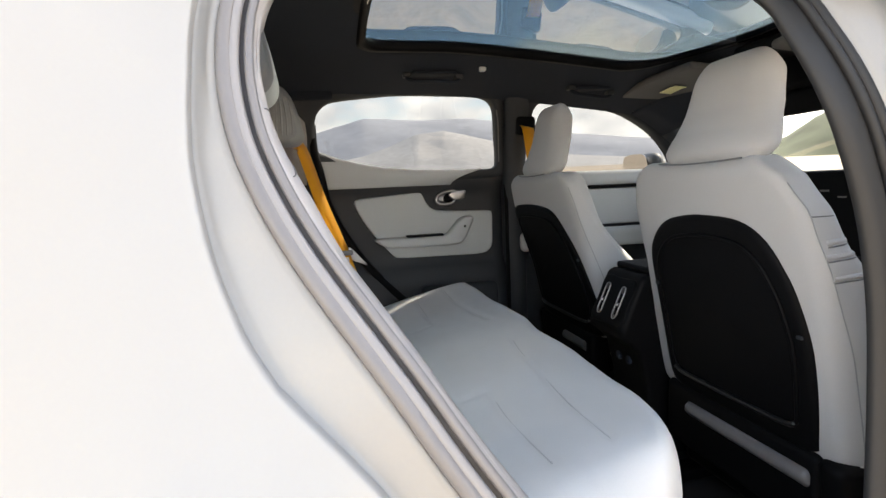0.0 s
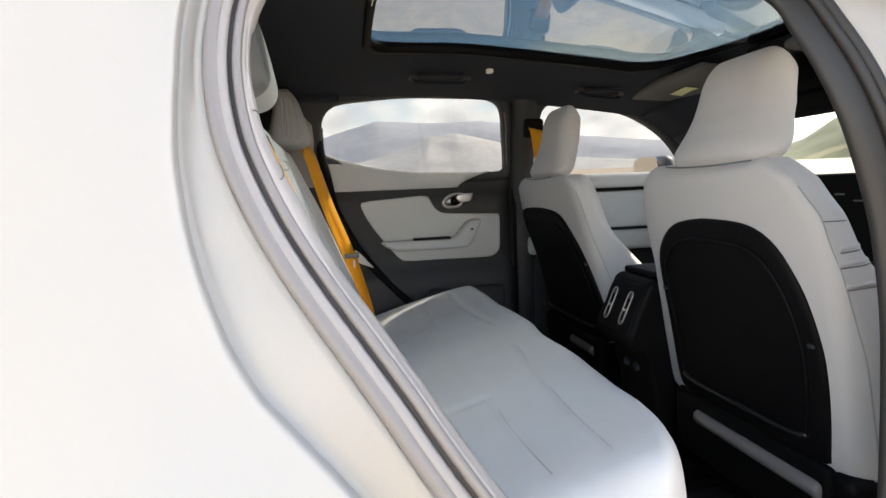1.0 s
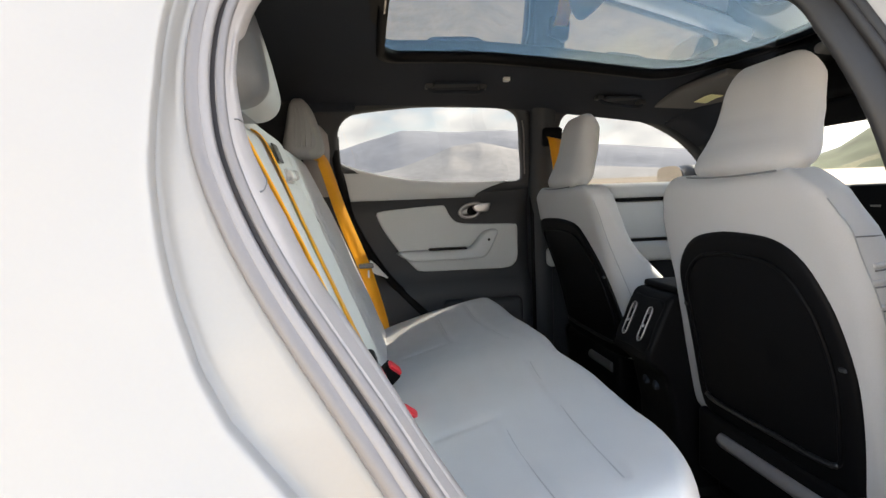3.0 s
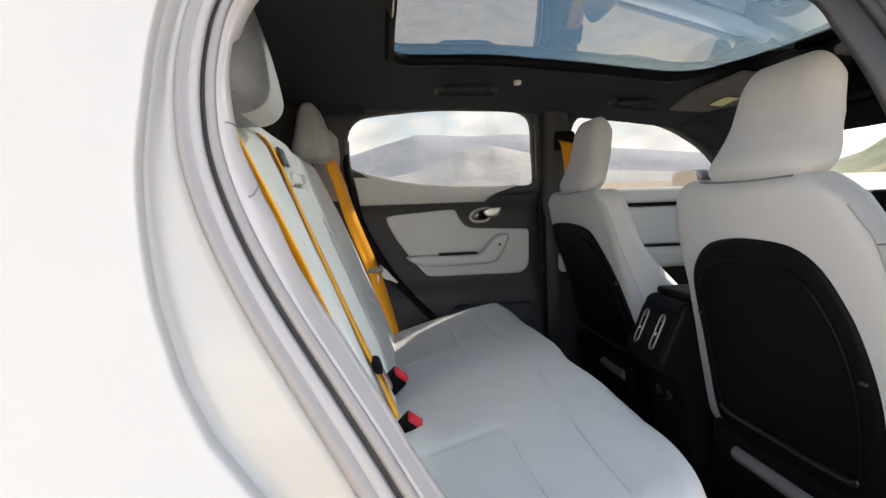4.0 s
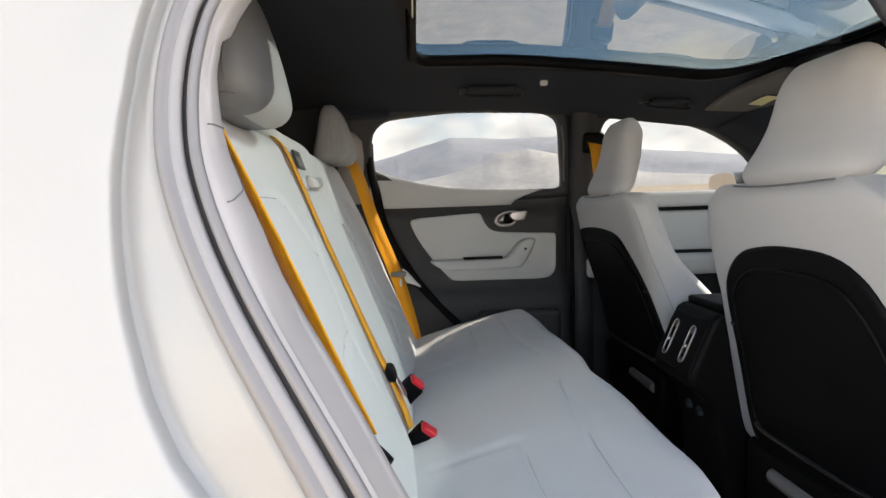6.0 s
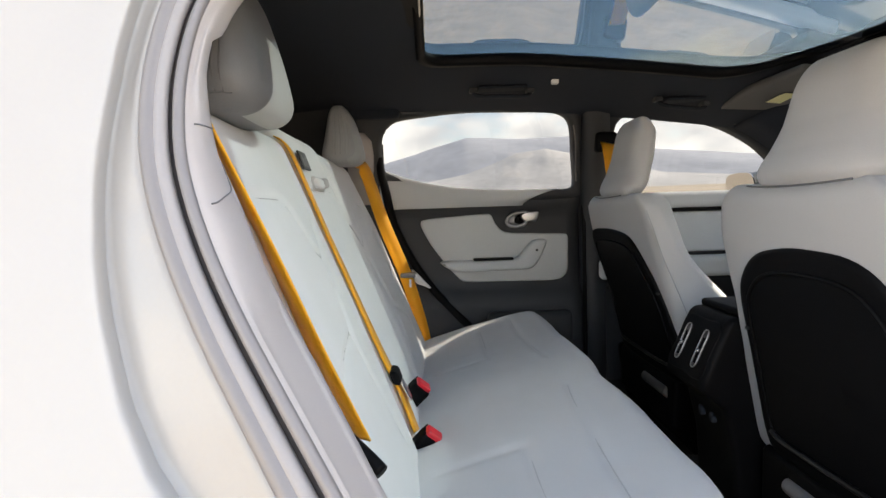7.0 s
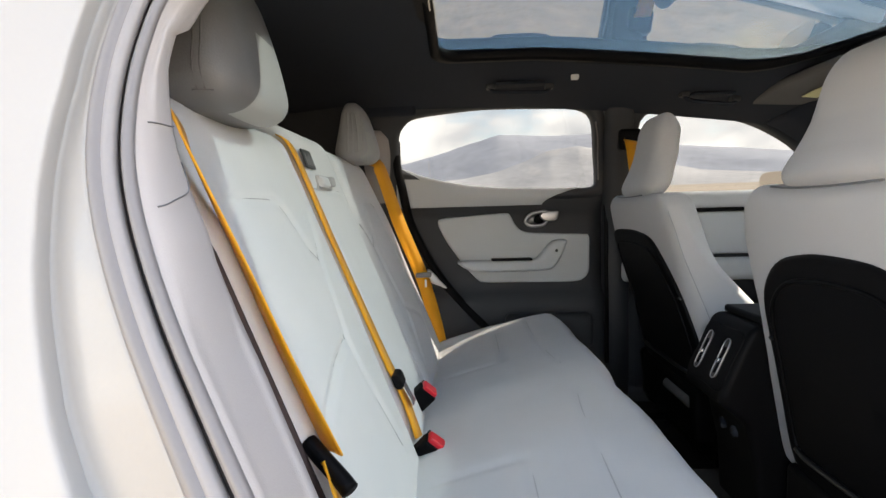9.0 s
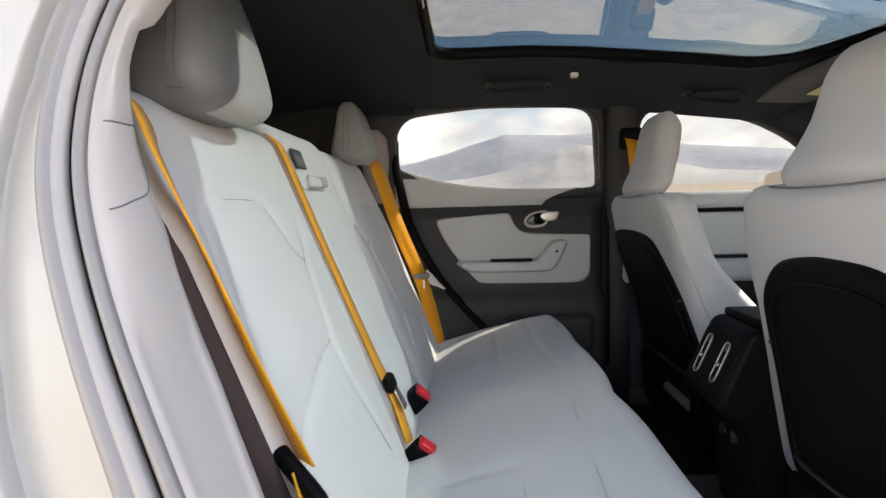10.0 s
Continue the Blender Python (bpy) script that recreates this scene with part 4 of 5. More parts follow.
FN = Vector((-0.913, 0, 0.408))
pl = [on_face(y, v) + FN * 0.002 for y, v in ((CY0 + 0.012, 0.04), (CY0 + 0.010, 0.5), (CY0 + 0.014, 0.96), (-0.012, 0.98), (CY1 - 0.014, 0.96), (CY1 - 0.010, 0.5), (CY1 - 0.012, 0.04), (-0.012, 0.02))]
vp = part("vent_panel", plate(pl, -FN * 0.006, 60, 0.003), M_BLACK, con)
for yv in (0.021, -0.043):
    ring = [on_face(yv + dy, v) + FN * 0.005 for dy, v in ((-0.0078, 0.22), (-0.0084, 0.48), (-0.0078, 0.76), (0.0, 0.82), (0.0078, 0.76), (0.0084, 0.48), (0.0078, 0.22), (0.0, 0.16))]
    vent = part("air_vent", plate([q + FN * -0.001 for q in ring], -FN * 0.004, 40), M_DARKRUBBER, con)
    part("vent_trim", tube([tuple(q) for q in ring], 0.0011, 48, 6, True, up=(1, 0, 0)), M_SATIN, vent, "thin chrome vent surround")
    for k in range(3):
        y = yv - 0.003 + 0.003 * k
        part("vent_slat", tube([tuple(on_face(y, 0.24) + FN * 0.004), tuple(on_face(y, 0.68) + FN * 0.004)], 0.0012, 6, 6, up=(0, 1, 0)), M_BLACK, vent)
    part("vent_knob", softbox(tuple(on_face(yv, 0.46) + Vector((-0.010, -0.004, -0.003))), tuple(on_face(yv, 0.46) + Vector((0.0, 0.004, 0.005))), 0.003, 3), M_CHROME, vent, "bright metal thumb knob")
for y in (0.005, -0.035):
    part("socket", tube([(0.432, y, 0.548), (0.409, y, 0.548), (0.404, y, 0.548)], 0.010, 6, 16, up=(0, 0, 1)), M_LINER, con)

# ---- dashboard ----
dash = thing("dashboard", "dark dashboard with unlit screens under the windscreen", "dashboard")
part("body", softbox((1.05, -0.72, 0.62), (1.50, 0.79, 0.956), 0.03, 8), M_DARK, dash)
part("instrument_display", softbox((1.02, 0.24, 0.86), (1.045, 0.56, 0.965), 0.008, 4, lambda p: (p.x + 0.25 * (p.z - 0.86), p.y, p.z)), M_BLACK, dash)
scr = part("centre_screen", softbox((0.985, -0.10, 0.72), (1.01, 0.14, 0.955), 0.008, 4, lambda p: (p.x + 0.2 * (p.z - 0.72), p.y, p.z)), M_BLACK, dash, "upright black touch screen")
for k in range(4):
    part("screen_mark", softbox((1.018, -0.06 + 0.05 * k, 0.90 - 0.016 * (k % 2)), (1.022, -0.035 + 0.05 * k, 0.905 - 0.016 * (k % 2)), 0.001, 2), M_PRINT, scr)
whl = thing("steering_wheel", "dark leather steering wheel before the driver's place", "steering wheel")
WC = Vector((0.93, 0.405, 0.86))
wheel_pts = [WC + Vector((0.07 * math.sin(a), 0.185 * math.cos(a), 0.17 * math.sin(a))) for a in [2 * math.pi * k / 20 for k in range(20)]]
part("rim", tube([tuple(p) for p in wheel_pts], 0.015, 60, 10, True, up=(1, 0, 0)), M_BLACK, whl)
part("hub", softbox((0.925, 0.335, 0.81), (0.99, 0.475, 0.90), 0.025, 4), M_BLACK, whl)
for a in (10, 170, 270):
    q = Vector((0.07 * math.sin(radians(a)), 0.185 * math.cos(radians(a)), 0.17 * math.sin(radians(a))))
    part("spoke", tube([tuple(WC + Vector((0.03, 0, 0)) + q * 0.3), tuple(WC + q * 0.95)], 0.014, 6, 8, up=(1, 0, 0)), M_BLACK, whl)
part("column", tube([(0.98, 0.405, 0.85), (1.2, 0.405, 0.80)], 0.04, 6, 12), M_BLACK, whl)

# windscreen and its pillars
wsr = []
for i in range(9):
    v = i / 8
    wsr.append([Vector((1.72 - 0.80 * v - 0.14 * (yy / 0.6) ** 2, YC + yy * (1.12 - 0.14 * v), 0.95 + 0.36 * v - 0.07 * v * (yy / 0.6) ** 2)) for yy in [-0.6 + 1.2 * j / 12 for j in range(13)]])
tagged(part("window_2", loft(wsr), M_SCREEN), "large raked windscreen", "window", kind="structure")
for side, y0, y1 in ((1, YC + 0.672, YC + 0.60), (-1, YC - 0.672, YC - 0.60)):
    tagged(part("wall_screen_pillar", tube([(1.50, y0, 0.90), (1.24, y0 - side * 0.008, 0.985), (1.09, y0 - side * 0.018, 1.070), (0.98, y0 - side * 0.038, 1.145), (0.87, y0 - side * 0.062, 1.206), (0.72, y1 - side * 0.01, 1.250)], 0.040, 40, 10, flat=0.8), M_DARK), "charcoal trimmed windscreen pillar", "pillar", kind="structure")
tagged(part("bonnet", softbox((1.66, -0.78, 0.66), (2.75, 0.85, 0.84), 0.08, 8, lambda p: (p.x, p.y, p.z - 0.12 * ((p.x - 1.66) / 1.1) ** 2)), M_PAINT), "white painted bonnet", "car body", kind="structure")

# driver's door mirror, seen mirrored in the roof glass
mir = thing("door_mirror", "white door mirror on a black stalk outside the front door", "mirror")
part("housing", softbox((1.012, 0.80, 0.968), (1.085, 0.978, 1.056), 0.036, 6), M_PAINT, mir)
part("stalk", softbox((1.03, 0.745, 0.955), (1.07, 0.83, 0.978), 0.010, 4), M_BLACK, mir)
part("mirror_glass", plate([(0.998 - 0.16 * (z - 1.012), y, z) for y, z in ((0.805, 0.980), (0.80, 1.012), (0.812, 1.044), (0.86, 1.052), (0.92, 1.051), (0.962, 1.040), (0.974, 1.012), (0.966, 0.984), (0.93, 0.974), (0.85, 0.973))], (0.004, 0, 0), 40), M_CHROME, mir, "mirror glass reflecting the dry plain", False)

# overhead fittings
vis = thing("sun_visor", "dark grey sun visor folded up with a yellow label", "sun visor")
part("panel", softbox((0.735, 0.20, 1.222), (0.93, 0.56, 1.242), 0.009, 8, lambda p: (p.x, p.y, p.z - 0.10 * (p.x - 0.735) - 0.12 * max(0, p.y - 0.40) ** 1.0 + 0.02)), M_VISOR, vis)
part("warning_label", softbox((0.815, 0.375, 1.2335), (0.855, 0.455, 1.2355), 0.0008, 3, lambda p: (p.x, p.y, p.z - 0.10 * (p.x - 0.735) - 0.12 * max(0, p.y - 0.40) + 0.002)), M_YELLOW, vis, "pale yellow printed label")
vis2 = copy_thing(vis, pose(0, -0.62, 0))
hd = []
for k in range(6):
    v = k / 5
    hd.append([Vector((0.93 - 0.10 * (yy / 0.6) ** 2 + 0.12 * v, YC + yy, roof_z(0.93, yy) + 0.004 - 0.075 * v ** 1.2)) for yy in [-0.6 + 1.2 * j / 16 for j in range(17)]])
tagged(part("trim_header", slab(hd, (0.0, 0, 0.016)), M_LINER), "charcoal trim along the top of the windscreen", "trim", kind="structure")
pod = thing("sensor_housing", "black sensor housing behind the rear-view mirror", "housing")
part("body", softbox((0.90, -0.05, 1.155), (1.03, 0.12, 1.262), 0.02, 6, lambda p: (p.x + 0.2 * (p.z - 1.2), p.y, p.z)), M_BLACK, pod)
rvm = thing("rear_view_mirror", "black frameless rear-view mirror under the roof", "mirror")
part("housing", softbox((0.90, -0.09, 1.095), (0.925, 0.16, 1.156), 0.012, 5), M_BLACK, rvm)
part("stem", tube([(0.92, 0.03, 1.13), (0.95, 0.03, 1.155), (0.96, 0.03, 1.18)], 0.012, 10, 8), M_BLACK, rvm)
ovc = thing("overhead_console", "black overhead lamp console at the front of the headliner", "console")
part("body", softbox((0.80, -0.06, 1.238), (0.93, 0.13, 1.275), 0.014, 5), M_BLACK, ovc)


def grab_handle(x0, x1, label):
    g = thing("grab_handle", label, "grab handle", "grab handles")

    def at(x, drop):
        yy = 0.49
        return (x, YC + yy - drop * 0.35, roof_z(x, yy) - drop)
    m = (x0 + x1) / 2
    part("grip", tube([at(x0, 0.002), at(x0 + 0.004, 0.014), at(x0 + 0.022, 0.020), at(m, 0.021), at(x1 - 0.022, 0.020), at(x1 - 0.004, 0.014), at(x1, 0.002)], 0.0085, 50, 10, flat=0.7), M_LINER, g)
    part("recess", softbox((x0 + 0.012, YC + 0.455, roof_z(m, 0.49) - 0.004), (x1 - 0.012, YC + 0.525, roof_z(m, 0.49) + 0.004), 0.003, 4), M_LINER, g)
    for x in (x0, x1):
        p = Vector(at(x, 0.004))
        part("mount", softbox(tuple(p - Vector((0.012, 0.014, 0.006))), tuple(p + Vector((0.012, 0.014, 0.010))), 0.005, 3), M_DARK, g)
    return g


grab_handle(0.018, 0.178, "charcoal folding grab handle over the rear door")
grab_handle(0.545, 0.680, "charcoal folding grab handle over the front door")
hook = thing("coat_hook", "small white coat hook on the headliner", "hook")
part("body", softbox((0.226, 0.456, roof_z(0.235, 0.43) - 0.011), (0.246, 0.472, roof_z(0.235, 0.43) + 0.003), 0.004, 3), M_WHITE, hook)

# ---- near side of the body ----
SEAL = [(-0.10, -0.485, 1.252), (-0.20, -0.512, 1.225), (-0.262, -0.545, 1.175), (-0.286, -0.575, 1.128), (-0.293, -0.600, 1.079), (-0.291, -0.620, 1.039), (-0.284, -0.639, 1.002), (-0.270, -0.658, 0.965), (-0.251, -0.676, 0.927), (-0.228, -0.695, 0.890), (-0.202, -0.714, 0.852), (-0.177, -0.731, 0.815), (-0.152, -0.745, 0.775), (-0.118, -0.758, 0.725), (-0.07, -0.768, 0.66), (-0.01, -0.774, 0.59), (0.07, -0.776, 0.52), (0.18, -0.776, 0.465), (0.36, -0.776, 0.44)]
NS = 120
SC = cr_curve(SEAL, NS)
SN = []
for i in range(NS):
    t = SC[min(i + 1, NS - 1)] - SC[max(i - 1, 0)]
    v = Vector((t.z, 0, -t.x)).normalized()
    SN.append(v if (SC[i] + v - Vector((0.05, 0, 0.85))).length > (SC[i] - v - Vector((0.05, 0, 0.85))).length else -v)


WIDER = [(-1.3, 0.75), (-1.06, 0.76), (-1.02, 0.86), (-0.98, 1.05), (-0.964, 1.13), (-0.93, 1.30), (-0.894, 1.45), (-0.864, 1.47), (-0.84, 1.37), (-0.806, 1.23), (-0.787, 1.15), (-0.70, 0.98), (-0.4, 0.9)]
NARROWER = [(-1.3, 0.7), (-1.06, 0.65), (-1.0, 0.78), (-0.94, 0.92), (-0.90, 0.72), (-0.86, 0.32), (-0.80, 0.25), (-0.4, 0.25)]
DEEPER = [(-1.3, 0.58), (-1.108, 0.58), (-1.102, 0.32), (-1.07, 0.36), (-1.036, 0.55), (-0.985, 0.85), (-0.95, 1.0), (-0.90, 1.0), (-0.86, 0.97), (-0.80, 0.83), (-0.74, 0.75), (-0.5, 0.7)]


def along(profile):
    """Rows along the rear door opening: d out from the seal line, y inwards or outwards from it."""
    rows = []
    for d, y in profile:
        row = []
        for p, n in zip(SC, SN):
            k = lerp_list(WIDER, -p.z) if d > 0.03 else lerp_list(NARROWER, -p.z) if d < -0.012 else 1.0
            e = min(d * k, -0.0085) if d < -0.012 else d * k
            row.append(p + n * e + Vector((0, y * (lerp_list(DEEPER, -p.z) if y > 0.015 else 1.0), 0)))
        rows.append(row)
    return rows


tagged(part("trim_2", loft(along([(-0.0055, -0.002), (-0.0100, 0.002), (-0.0145, 0.008), (-0.0165, 0.016), (-0.0175, 0.028), (-0.0172, 0.050), (-0.0155, 0.058), (-0.0110, 0.062), (0.012, 0.063), (0.03, 0.063)])), M_TRIM), "pale grey plastic trim inside the rear door opening", "trim", kind="structure")
JOINT = [(-0.0147, 0.008), (-0.0168, 0.016), (-0.0177, 0.028), (-0.0174, 0.050), (-0.0157, 0.0582), (-0.0112, 0.0622)]
for zs, ze in ((1.022, 1.024), (0.962, 0.996)):
    pts = []
    for k, (d, y) in enumerate(JOINT):
        z = zs + (ze - zs) * (k / 5) ** 2.4
        i = next(q for q in range(NS - 1) if SC[q].z >= z > SC[q + 1].z)
        u = (SC[i].z - z) / (SC[i].z - SC[i + 1].z)
        edge = along([(d, y)])[0]
        pts.append(tuple(edge[i].lerp(edge[i + 1], u)))
    tagged(part("trim_joint", tube(pts, 0.0006, 20, 6), M_COVER), "dark joint line between trim pieces", "trim", kind="structure")
tagged(part("trim_joint", tube([tuple(p) for p in along([(-0.0121, 0.0049)])[0][::3]], 0.0004, 120, 6), M_LEATHER), "thin joint line along the trim lip", "trim", kind="structure")
# The paler bead beside the outer one paints light across a single bead
for d, y, r, m in ((-0.0050, -0.003, 0.0040, M_RUBBER), (0.0075, -0.004, 0.0052, M_LITLIP), (0.0142, -0.005, 0.0066, M_RUBBER)):
    C = along([(d, y)])[0]
    tagged(part("trim_seal", tube([tuple(p) for p in C[::3]], r, 120, 10, up=(0, 1, 0)), m), "grey rubber door seal along the opening", "seal", kind="structure")
tagged(part("trim_gap", loft(along([(-0.006, 0.004), (0.002, 0.003), (0.012, 0.003), (0.024, 0.0)])), M_DARKRUBBER), "dark groove between the door seal lips", "seal", kind="structure")
# Wall behind the gap, its shade carried by the brown colour
tagged(part("wall_inner_rear", loft(along([(0.018, 0.064), (0.06, 0.09), (0.12, 0.11), (0.4, 0.14), (0.8, 0.16), (1.25, 0.14)])), M_GAPSHADE), "inner side of the rear quarter in painted brown gap shade", "wall", kind="structure")
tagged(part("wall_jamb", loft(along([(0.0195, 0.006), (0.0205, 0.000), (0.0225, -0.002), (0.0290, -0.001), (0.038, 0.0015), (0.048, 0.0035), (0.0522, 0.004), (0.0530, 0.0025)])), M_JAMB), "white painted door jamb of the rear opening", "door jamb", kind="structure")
tagged(part("trim_joint", tube([tuple(p) for p in along([(0.0204, -0.0016)])[0][::3]], 0.0011, 120, 6, up=(0, 1, 0)), M_DARKRUBBER), "dark shadow gap where the seal meets the jamb", "trim", kind="structure")
tagged(part("wall_quarter", loft(along([(0.0531, 0.008), (0.0531, -0.004), (0.0532, -0.0074), (0.0536, -0.0092), (0.0542, -0.0100), (0.0550, -0.01035), (0.0565, -0.0107), (0.060, -0.0113), (0.068, -0.0130), (0.085, -0.018), (0.12, -0.029), (0.18, -0.048), (0.30, -0.083), (0.50, -0.12), (0.8, -0.135), (1.1, -0.08)])), M_PAINT), "glossy white rear quarter panel of the car", "car body", kind="structure")

BP = [(0.10, -0.47, 1.25), (0.19, -0.512, 1.205), (0.249, -0.551, 1.147), (0.264, -0.571, 1.105), (0.274, -0.586, 1.072), (0.286, -0.600, 1.03), (0.300, -0.608, 0.985), (0.324, -0.612, 0.911), (0.338, -0.613, 0.848), (0.347, -0.613, 0.79), (0.352, -0.613, 0.72), (0.352, -0.615, 0.66), (0.348, -0.62, 0.56), (0.340, -0.63, 0.44)]
BC = cr_curve(BP, 70)


def brow(dx, dy):
    return [p + Vector((dx, dy, 0)) for p in BC]


# Near pillar is painted darker than its far twin against the sky light
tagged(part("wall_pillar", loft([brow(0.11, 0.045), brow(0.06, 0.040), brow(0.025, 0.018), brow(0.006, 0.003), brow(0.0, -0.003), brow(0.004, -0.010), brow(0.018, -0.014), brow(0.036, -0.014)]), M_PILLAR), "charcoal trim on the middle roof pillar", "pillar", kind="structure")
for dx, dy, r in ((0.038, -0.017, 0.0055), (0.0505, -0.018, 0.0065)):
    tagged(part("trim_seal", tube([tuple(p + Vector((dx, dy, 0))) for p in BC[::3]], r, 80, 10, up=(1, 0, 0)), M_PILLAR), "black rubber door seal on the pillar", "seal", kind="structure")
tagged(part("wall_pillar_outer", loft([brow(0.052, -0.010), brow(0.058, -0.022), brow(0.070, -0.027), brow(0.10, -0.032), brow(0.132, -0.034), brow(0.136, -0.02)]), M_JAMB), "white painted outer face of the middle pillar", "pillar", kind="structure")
tagged(part("trim_seal", loft([brow(0.137, -0.025), brow(0.140, -0.034), brow(0.150, -0.037), brow(0.158, -0.034), brow(0.162, -0.02)]), M_BLACK), "black weather strip between pillar and front door", "seal", kind="structure")

tagged(part("wall_rail_near", softbox((0.12, -0.665, 1.20), (1.0, -0.565, 1.30), 0.03, 4, lambda p: (p.x, p.y, p.z - 0.10 * max(0.0, p.x - 0.4))), M_PAINT), "white roof rail over the near doors", "roof rail", kind="structure")

open_door = thing("door_3", "open white rear car door swung out from the pillar", "door", kind="structure")


def swung(u, w, z):
    """A point on the open door: u out along it from the hinge, w through its thickness."""
    return Vector((0.50 + 0.30 * u + 0.95 * w, -0.67 - 0.95 * u + 0.30 * w, z))


part("door_skin", softbox((0, 0.03, 0.34), (0.92, 0.07, 1.02), 0.02, 4, lambda p: swung(p.x, p.y, p.z)), M_PAINT, open_door)
part("door_card", softbox((0.02, -0.03, 0.36), (0.90, 0.03, 1.0), 0.02, 4, lambda p: swung(p.x, p.y, p.z)), M_DARK, open_door)
part("insert_panel", softbox((0.12, -0.045, 0.68), (0.72, -0.028, 0.90), 0.006, 4, lambda p: swung(p.x, p.y, p.z)), M_PANEL, open_door, "pale grey textile insert")
part("window_frame", tube([tuple(swung(u, 0.03, z)) for u, z in ((0.02, 1.0), (0.01, 1.15), (0.05, 1.26), (0.30, 1.28), (0.60, 1.25), (0.80, 1.15), (0.88, 1.0))], 0.02, 60, 8), M_DARK, open_door)
part("pane", loft([[swung(0.02 + (0.84 - 0.5 * v * v) * u, 0.03, 1.0 + 0.26 * v) for u in (0, 0.25, 0.5, 0.75, 1.0)] for v in (0, 0.25, 0.5, 0.75, 1.0)]), M_GLASS, open_door)

# ---- seat belts ----


def belt(name_label, pts, across, width=0.046):
    b = thing("seat_belt", name_label, "seat belt", "rear seat belts")
    part("webbing", ribbon(pts, width, 60, 0.001, across), M_BELT, b)
    return b


def turned(deg):
    return (-math.sin(radians(deg)), math.cos(radians(deg)), 0)


b1 = belt("amber woven seat belt hanging before the backrest", [(-0.345, -0.510, 1.074), (-0.326, -0.522, 1.062), (-0.304, -0.538, 1.040), (-0.287, -0.549, 1.01), (-0.252, -0.548, 0.925), (-0.220, -0.544, 0.840), (-0.188, -0.536, 0.757)], [turned(a) for a in (24, 22, 22, 28, 35, 41, 42)])
part("belt_tongue", tube([(-0.164, -0.574, 0.742), (-0.172, -0.568, 0.748), (-0.190, -0.556, 0.760), (-0.204, -0.546, 0.769)], 0.0075, 16, 10), M_BLACK, b1, "black plastic belt tongue")
part("webbing_tail", ribbon([(-0.190, -0.560, 0.757), (-0.180, -0.566, 0.742), (-0.172, -0.574, 0.728), (-0.165, -0.580, 0.690), (-0.150, -0.59, 0.62)], 0.036, 24, 0.001, [turned(35), turned(10), turned(-15), turned(15), turned(20)]), M_BELT, b1)
b2 = belt("amber woven seat belt of the middle place", [(-0.365, -0.108, 1.085), (-0.341, -0.108, 1.058), (-0.284, -0.100, 0.907), (-0.209, -0.092, 0.715), (-0.178, -0.092, 0.645), (-0.152, -0.112, 0.578)], [(-0.10, 1, 0), (-0.08, 1, 0), (-0.04, 1, 0), (0.06, 1, 0), (0.08, 1, 0), (0.10, 1, 0)], 0.036)
part("belt_slider", softbox((-0.195, -0.116, 0.660), (-0.180, -0.068, 0.684), 0.006, 4, lambda p: (p.x + 0.35 * (0.672 - p.z) + 0.002, p.y, p.z)), M_BLACK, b2, "black plastic belt slider")
part("belt_tongue", softbox((-0.182, -0.10, 0.628), (-0.177, -0.075, 0.665), 0.002, 3, lambda p: (p.x + 0.5 * (0.665 - p.z), p.y, p.z)), M_CHROME, b2, "metal belt tongue")
b3 = belt("amber woven seat belt beside the closed rear door", [(-0.320, 0.505, 1.09), (-0.297, 0.52, 1.072), (-0.254, 0.57, 0.92), (-0.201, 0.626, 0.765), (-0.176, 0.63, 0.68), (-0.152, 0.62, 0.58), (-0.145, 0.615, 0.53)], [(0.7, 0.71, 0), (0.7, 0.71, 0), (0.7, 0.71, 0), (0.75, 0.66, 0), (1, 0.2, 0), (1, 0.2, 0), (1, 0.2, 0)], 0.040)

part("belt_tongue", softbox((-0.215, 0.605, 0.752), (-0.168, 0.640, 0.766), 0.005, 4), M_COVER, b3, "black plastic belt tongue")
part("tongue_flap", plate([(-0.180, 0.640, 0.774), (-0.160, 0.648, 0.757), (-0.142, 0.652, 0.735), (-0.122, 0.658, 0.710), (-0.145, 0.650, 0.720), (-0.172, 0.640, 0.735)], (0, 0.004, 0), 30), M_WHITE, b3, "white plastic flap beside the tongue")
part("care_tag", softbox((-0.188, 0.612, 0.722), (-0.182, 0.622, 0.745), 0.001, 3), M_WHITE, b3)

fb = thing("seat_belt", "amber front seat belt leaving its dark guide on the pillar", "seat belt", "front seat belts")
part("belt_guide", softbox((0.402, 0.632, 1.118), (0.470, 0.672, 1.180), 0.012, 5), M_BLACK, fb)
part("webbing", ribbon([(0.436, 0.640, 1.150), (0.437, 0.622, 1.13), (0.444, 0.615, 1.06), (0.455, 0.61, 0.95), (0.47, 0.60, 0.80), (0.48, 0.60, 0.6)], 0.046, 30, 0.001, (1, 0.25, 0)), M_BELT, fb)


def buckle(x, y, z, turn, label):
    b = thing("belt_buckle", label, "buckle", "rear belt buckles")
    part("body", softbox((-0.020, -0.015, -0.05), (0.020, 0.015, 0.026), 0.008, 5), M_BLACK, b)
    part("release_button", softbox((-0.016, -0.012, 0.018), (0.016, 0.012, 0.032), 0.004, 4), M_RED, b, "glossy red release button")
    part("slot", softbox((-0.017, 0.0122, 0.020), (0.017, 0.0145, 0.0285), 0.001, 2), M_DARK, b)
    b.matrix_basis = Matrix.Translation((x, y, z)) @ turn
    return b


buckle(-0.160, 0.022, 0.596, pose(0, 0, 0, 20, 42, 20), "black belt buckle with red button on the cushion")
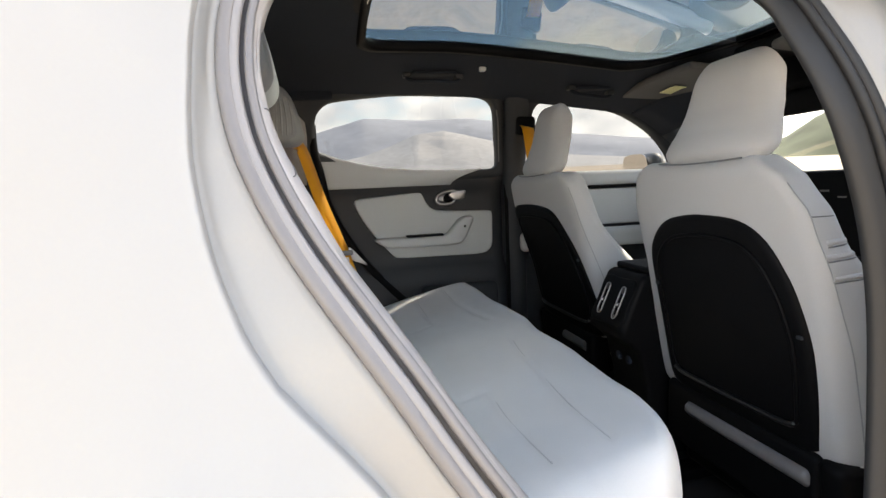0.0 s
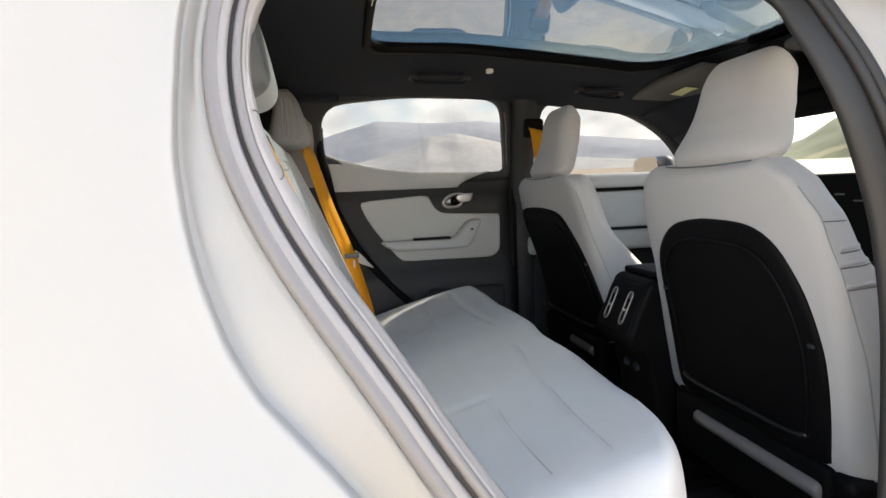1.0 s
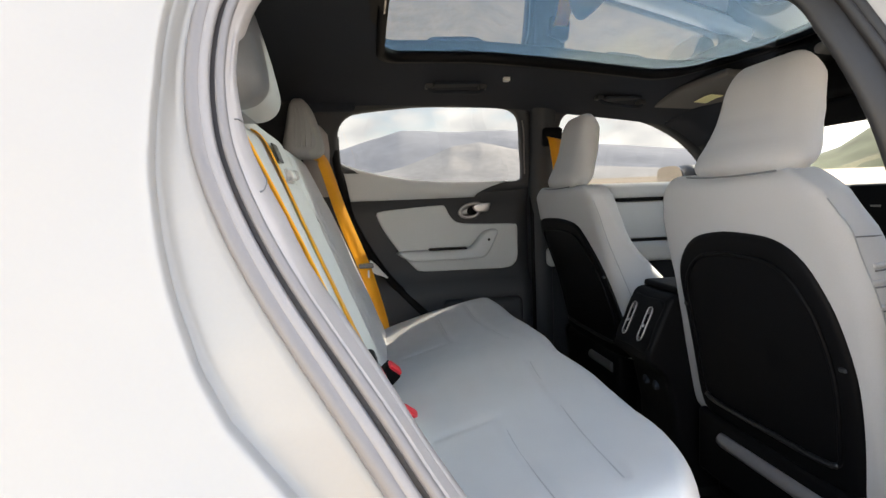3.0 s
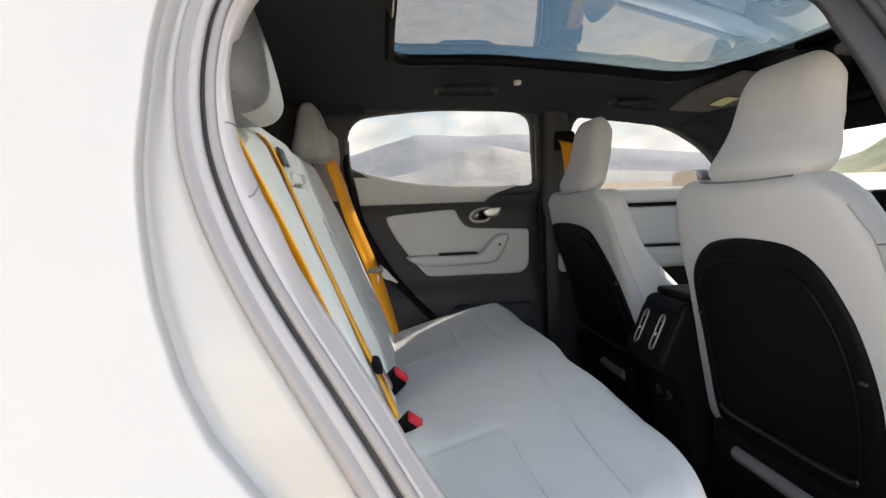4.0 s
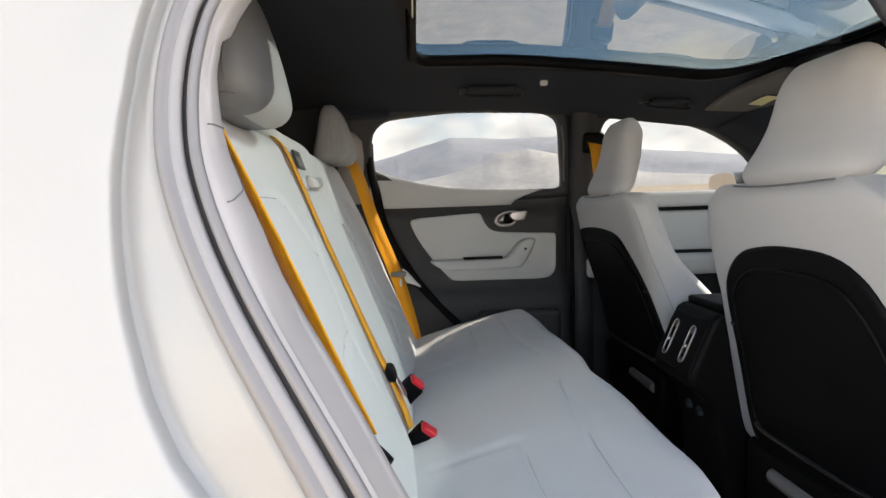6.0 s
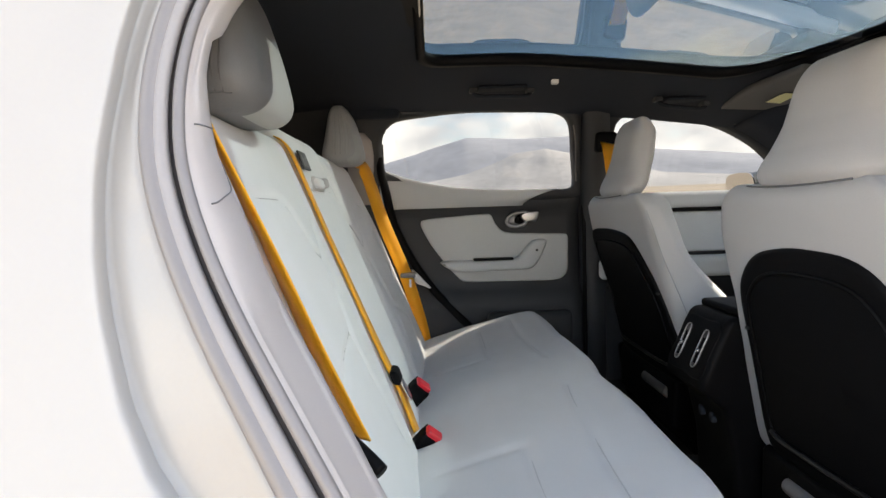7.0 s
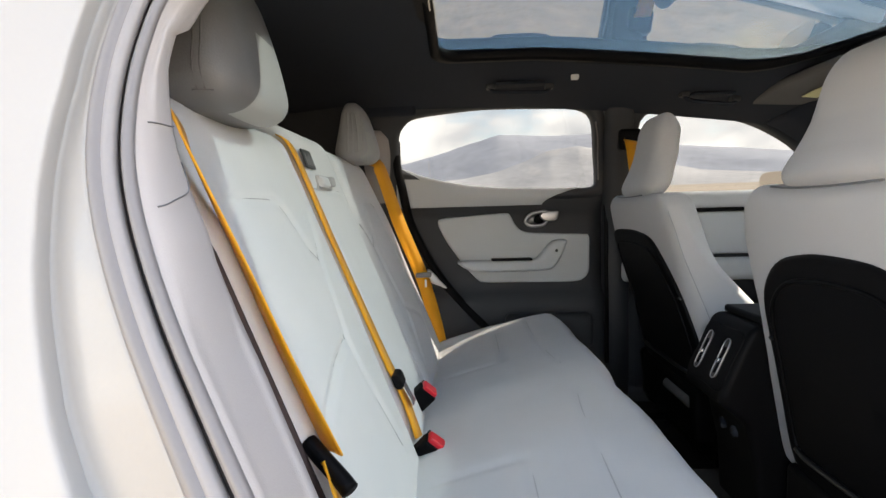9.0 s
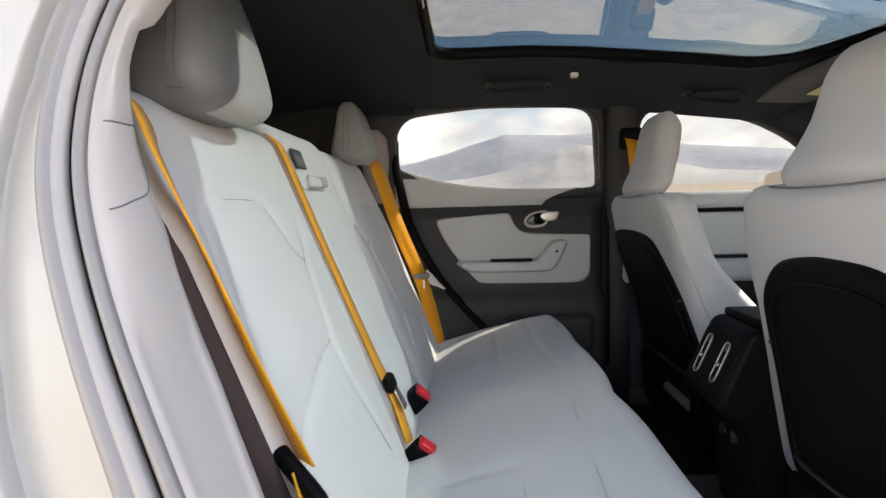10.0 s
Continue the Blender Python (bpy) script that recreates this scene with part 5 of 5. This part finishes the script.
buckle(-0.140, -0.118, 0.556, pose(0, 0, 0, 18, 40, 12), "black belt buckle with red button, belt plugged in")

lab = thing("printed_label", "small black printed label on the middle backrest", "label")
part("tag", softbox((-0.002, -0.026, -0.017), (0.0015, 0.026, 0.017), 0.001, 3), M_LABEL, lab)
for k in range(4):
    part("print_bar", softbox((0.0012, -0.020 + 0.011 * k, -0.012), (0.0022, -0.013 + 0.011 * k, 0.010 - 0.006 * (k % 2)), 0.0003, 2), M_PRINT, lab)
lab.matrix_basis = Matrix.Translation((back_x(1.052) + 0.006, -0.050, 1.052)) @ pose(0, 0, 0, 0, -19, 0)
flap = thing("anchor_cover", "grey plastic child-seat anchor cover on the middle backrest", "cover")
ax = back_x(1.0) + 0.004
# Recess is a flat darker block, its shade put into the colour
part("recess", softbox((ax - 0.006, -0.040, 0.990), (ax + 0.001, 0.055, 1.016), 0.003, 4), M_SEATSIDE, flap, "recess in the textile, its shade painted as a darker block")
part("body", softbox((ax - 0.004, -0.040, 0.994), (ax + 0.011, 0.006, 1.013), 0.006, 5, lambda p: (p.x - 0.3 * (p.z - 1.0), p.y, p.z)), M_SEAT, flap, "pale fabric loop")
part("clip", softbox((ax - 0.002, 0.006, 0.993), (ax + 0.012, 0.040, 1.012), 0.005, 5, lambda p: (p.x - 0.2 * (p.z - 1.0), p.y, p.z + 0.1 * (p.y + 0.004))), M_TRIM, flap, "grey plastic clip")

flap.location = (-0.004, 0, 0.010)

# roadside bush
def bush(x, y, z, r, n, seed, label):
    rnd = random.Random(seed)
    bm = bmesh.new()
    for k in range(n):
        a, b, d = rnd.uniform(0, 6.283), rnd.uniform(0, 1.0), rnd.uniform(0.4, 1.0)
        c = Vector((math.cos(a) * d * r, math.sin(a) * d * r, b * r * 0.75 * (1.1 - d * 0.6)))
        v = Vector((rnd.uniform(-1, 1), rnd.uniform(-1, 1), rnd.uniform(-0.3, 1))).normalized()
        w = v.orthogonal().normalized()
        q = v.cross(w)
        l = r * rnd.uniform(0.06, 0.13)
        bm.faces.new([bm.verts.new(c + e) for e in (w * l, q * l * 0.5, -w * l, -q * l * 0.5)])
    b = thing("bush", label, "bush", "roadside bushes")
    part("leaves", bm, M_BUSH, b, smooth=False)
    part("stem", tube([(0, 0, -0.3), (0.05, 0.02, 0.3), (0.1, 0, r * 0.6)], r * 0.05, 8, 6, up=(1, 0, 0)), M_VISOR, b)
    b.matrix_basis = pose(x, y, z)


for d, a, r, sd_ in ((60, 26, 0.8, 2), (62, 24, 0.7, 3), (70, 9, 0.9, 4), (64, 11, 0.7, 5), (75, 6, 0.9, 6)):
    px, py = d * math.sin(radians(a)), d * math.cos(radians(a))
    bush(px, py, relief(px, py), r, 700, sd_, "low yellow-green bush on the plain")
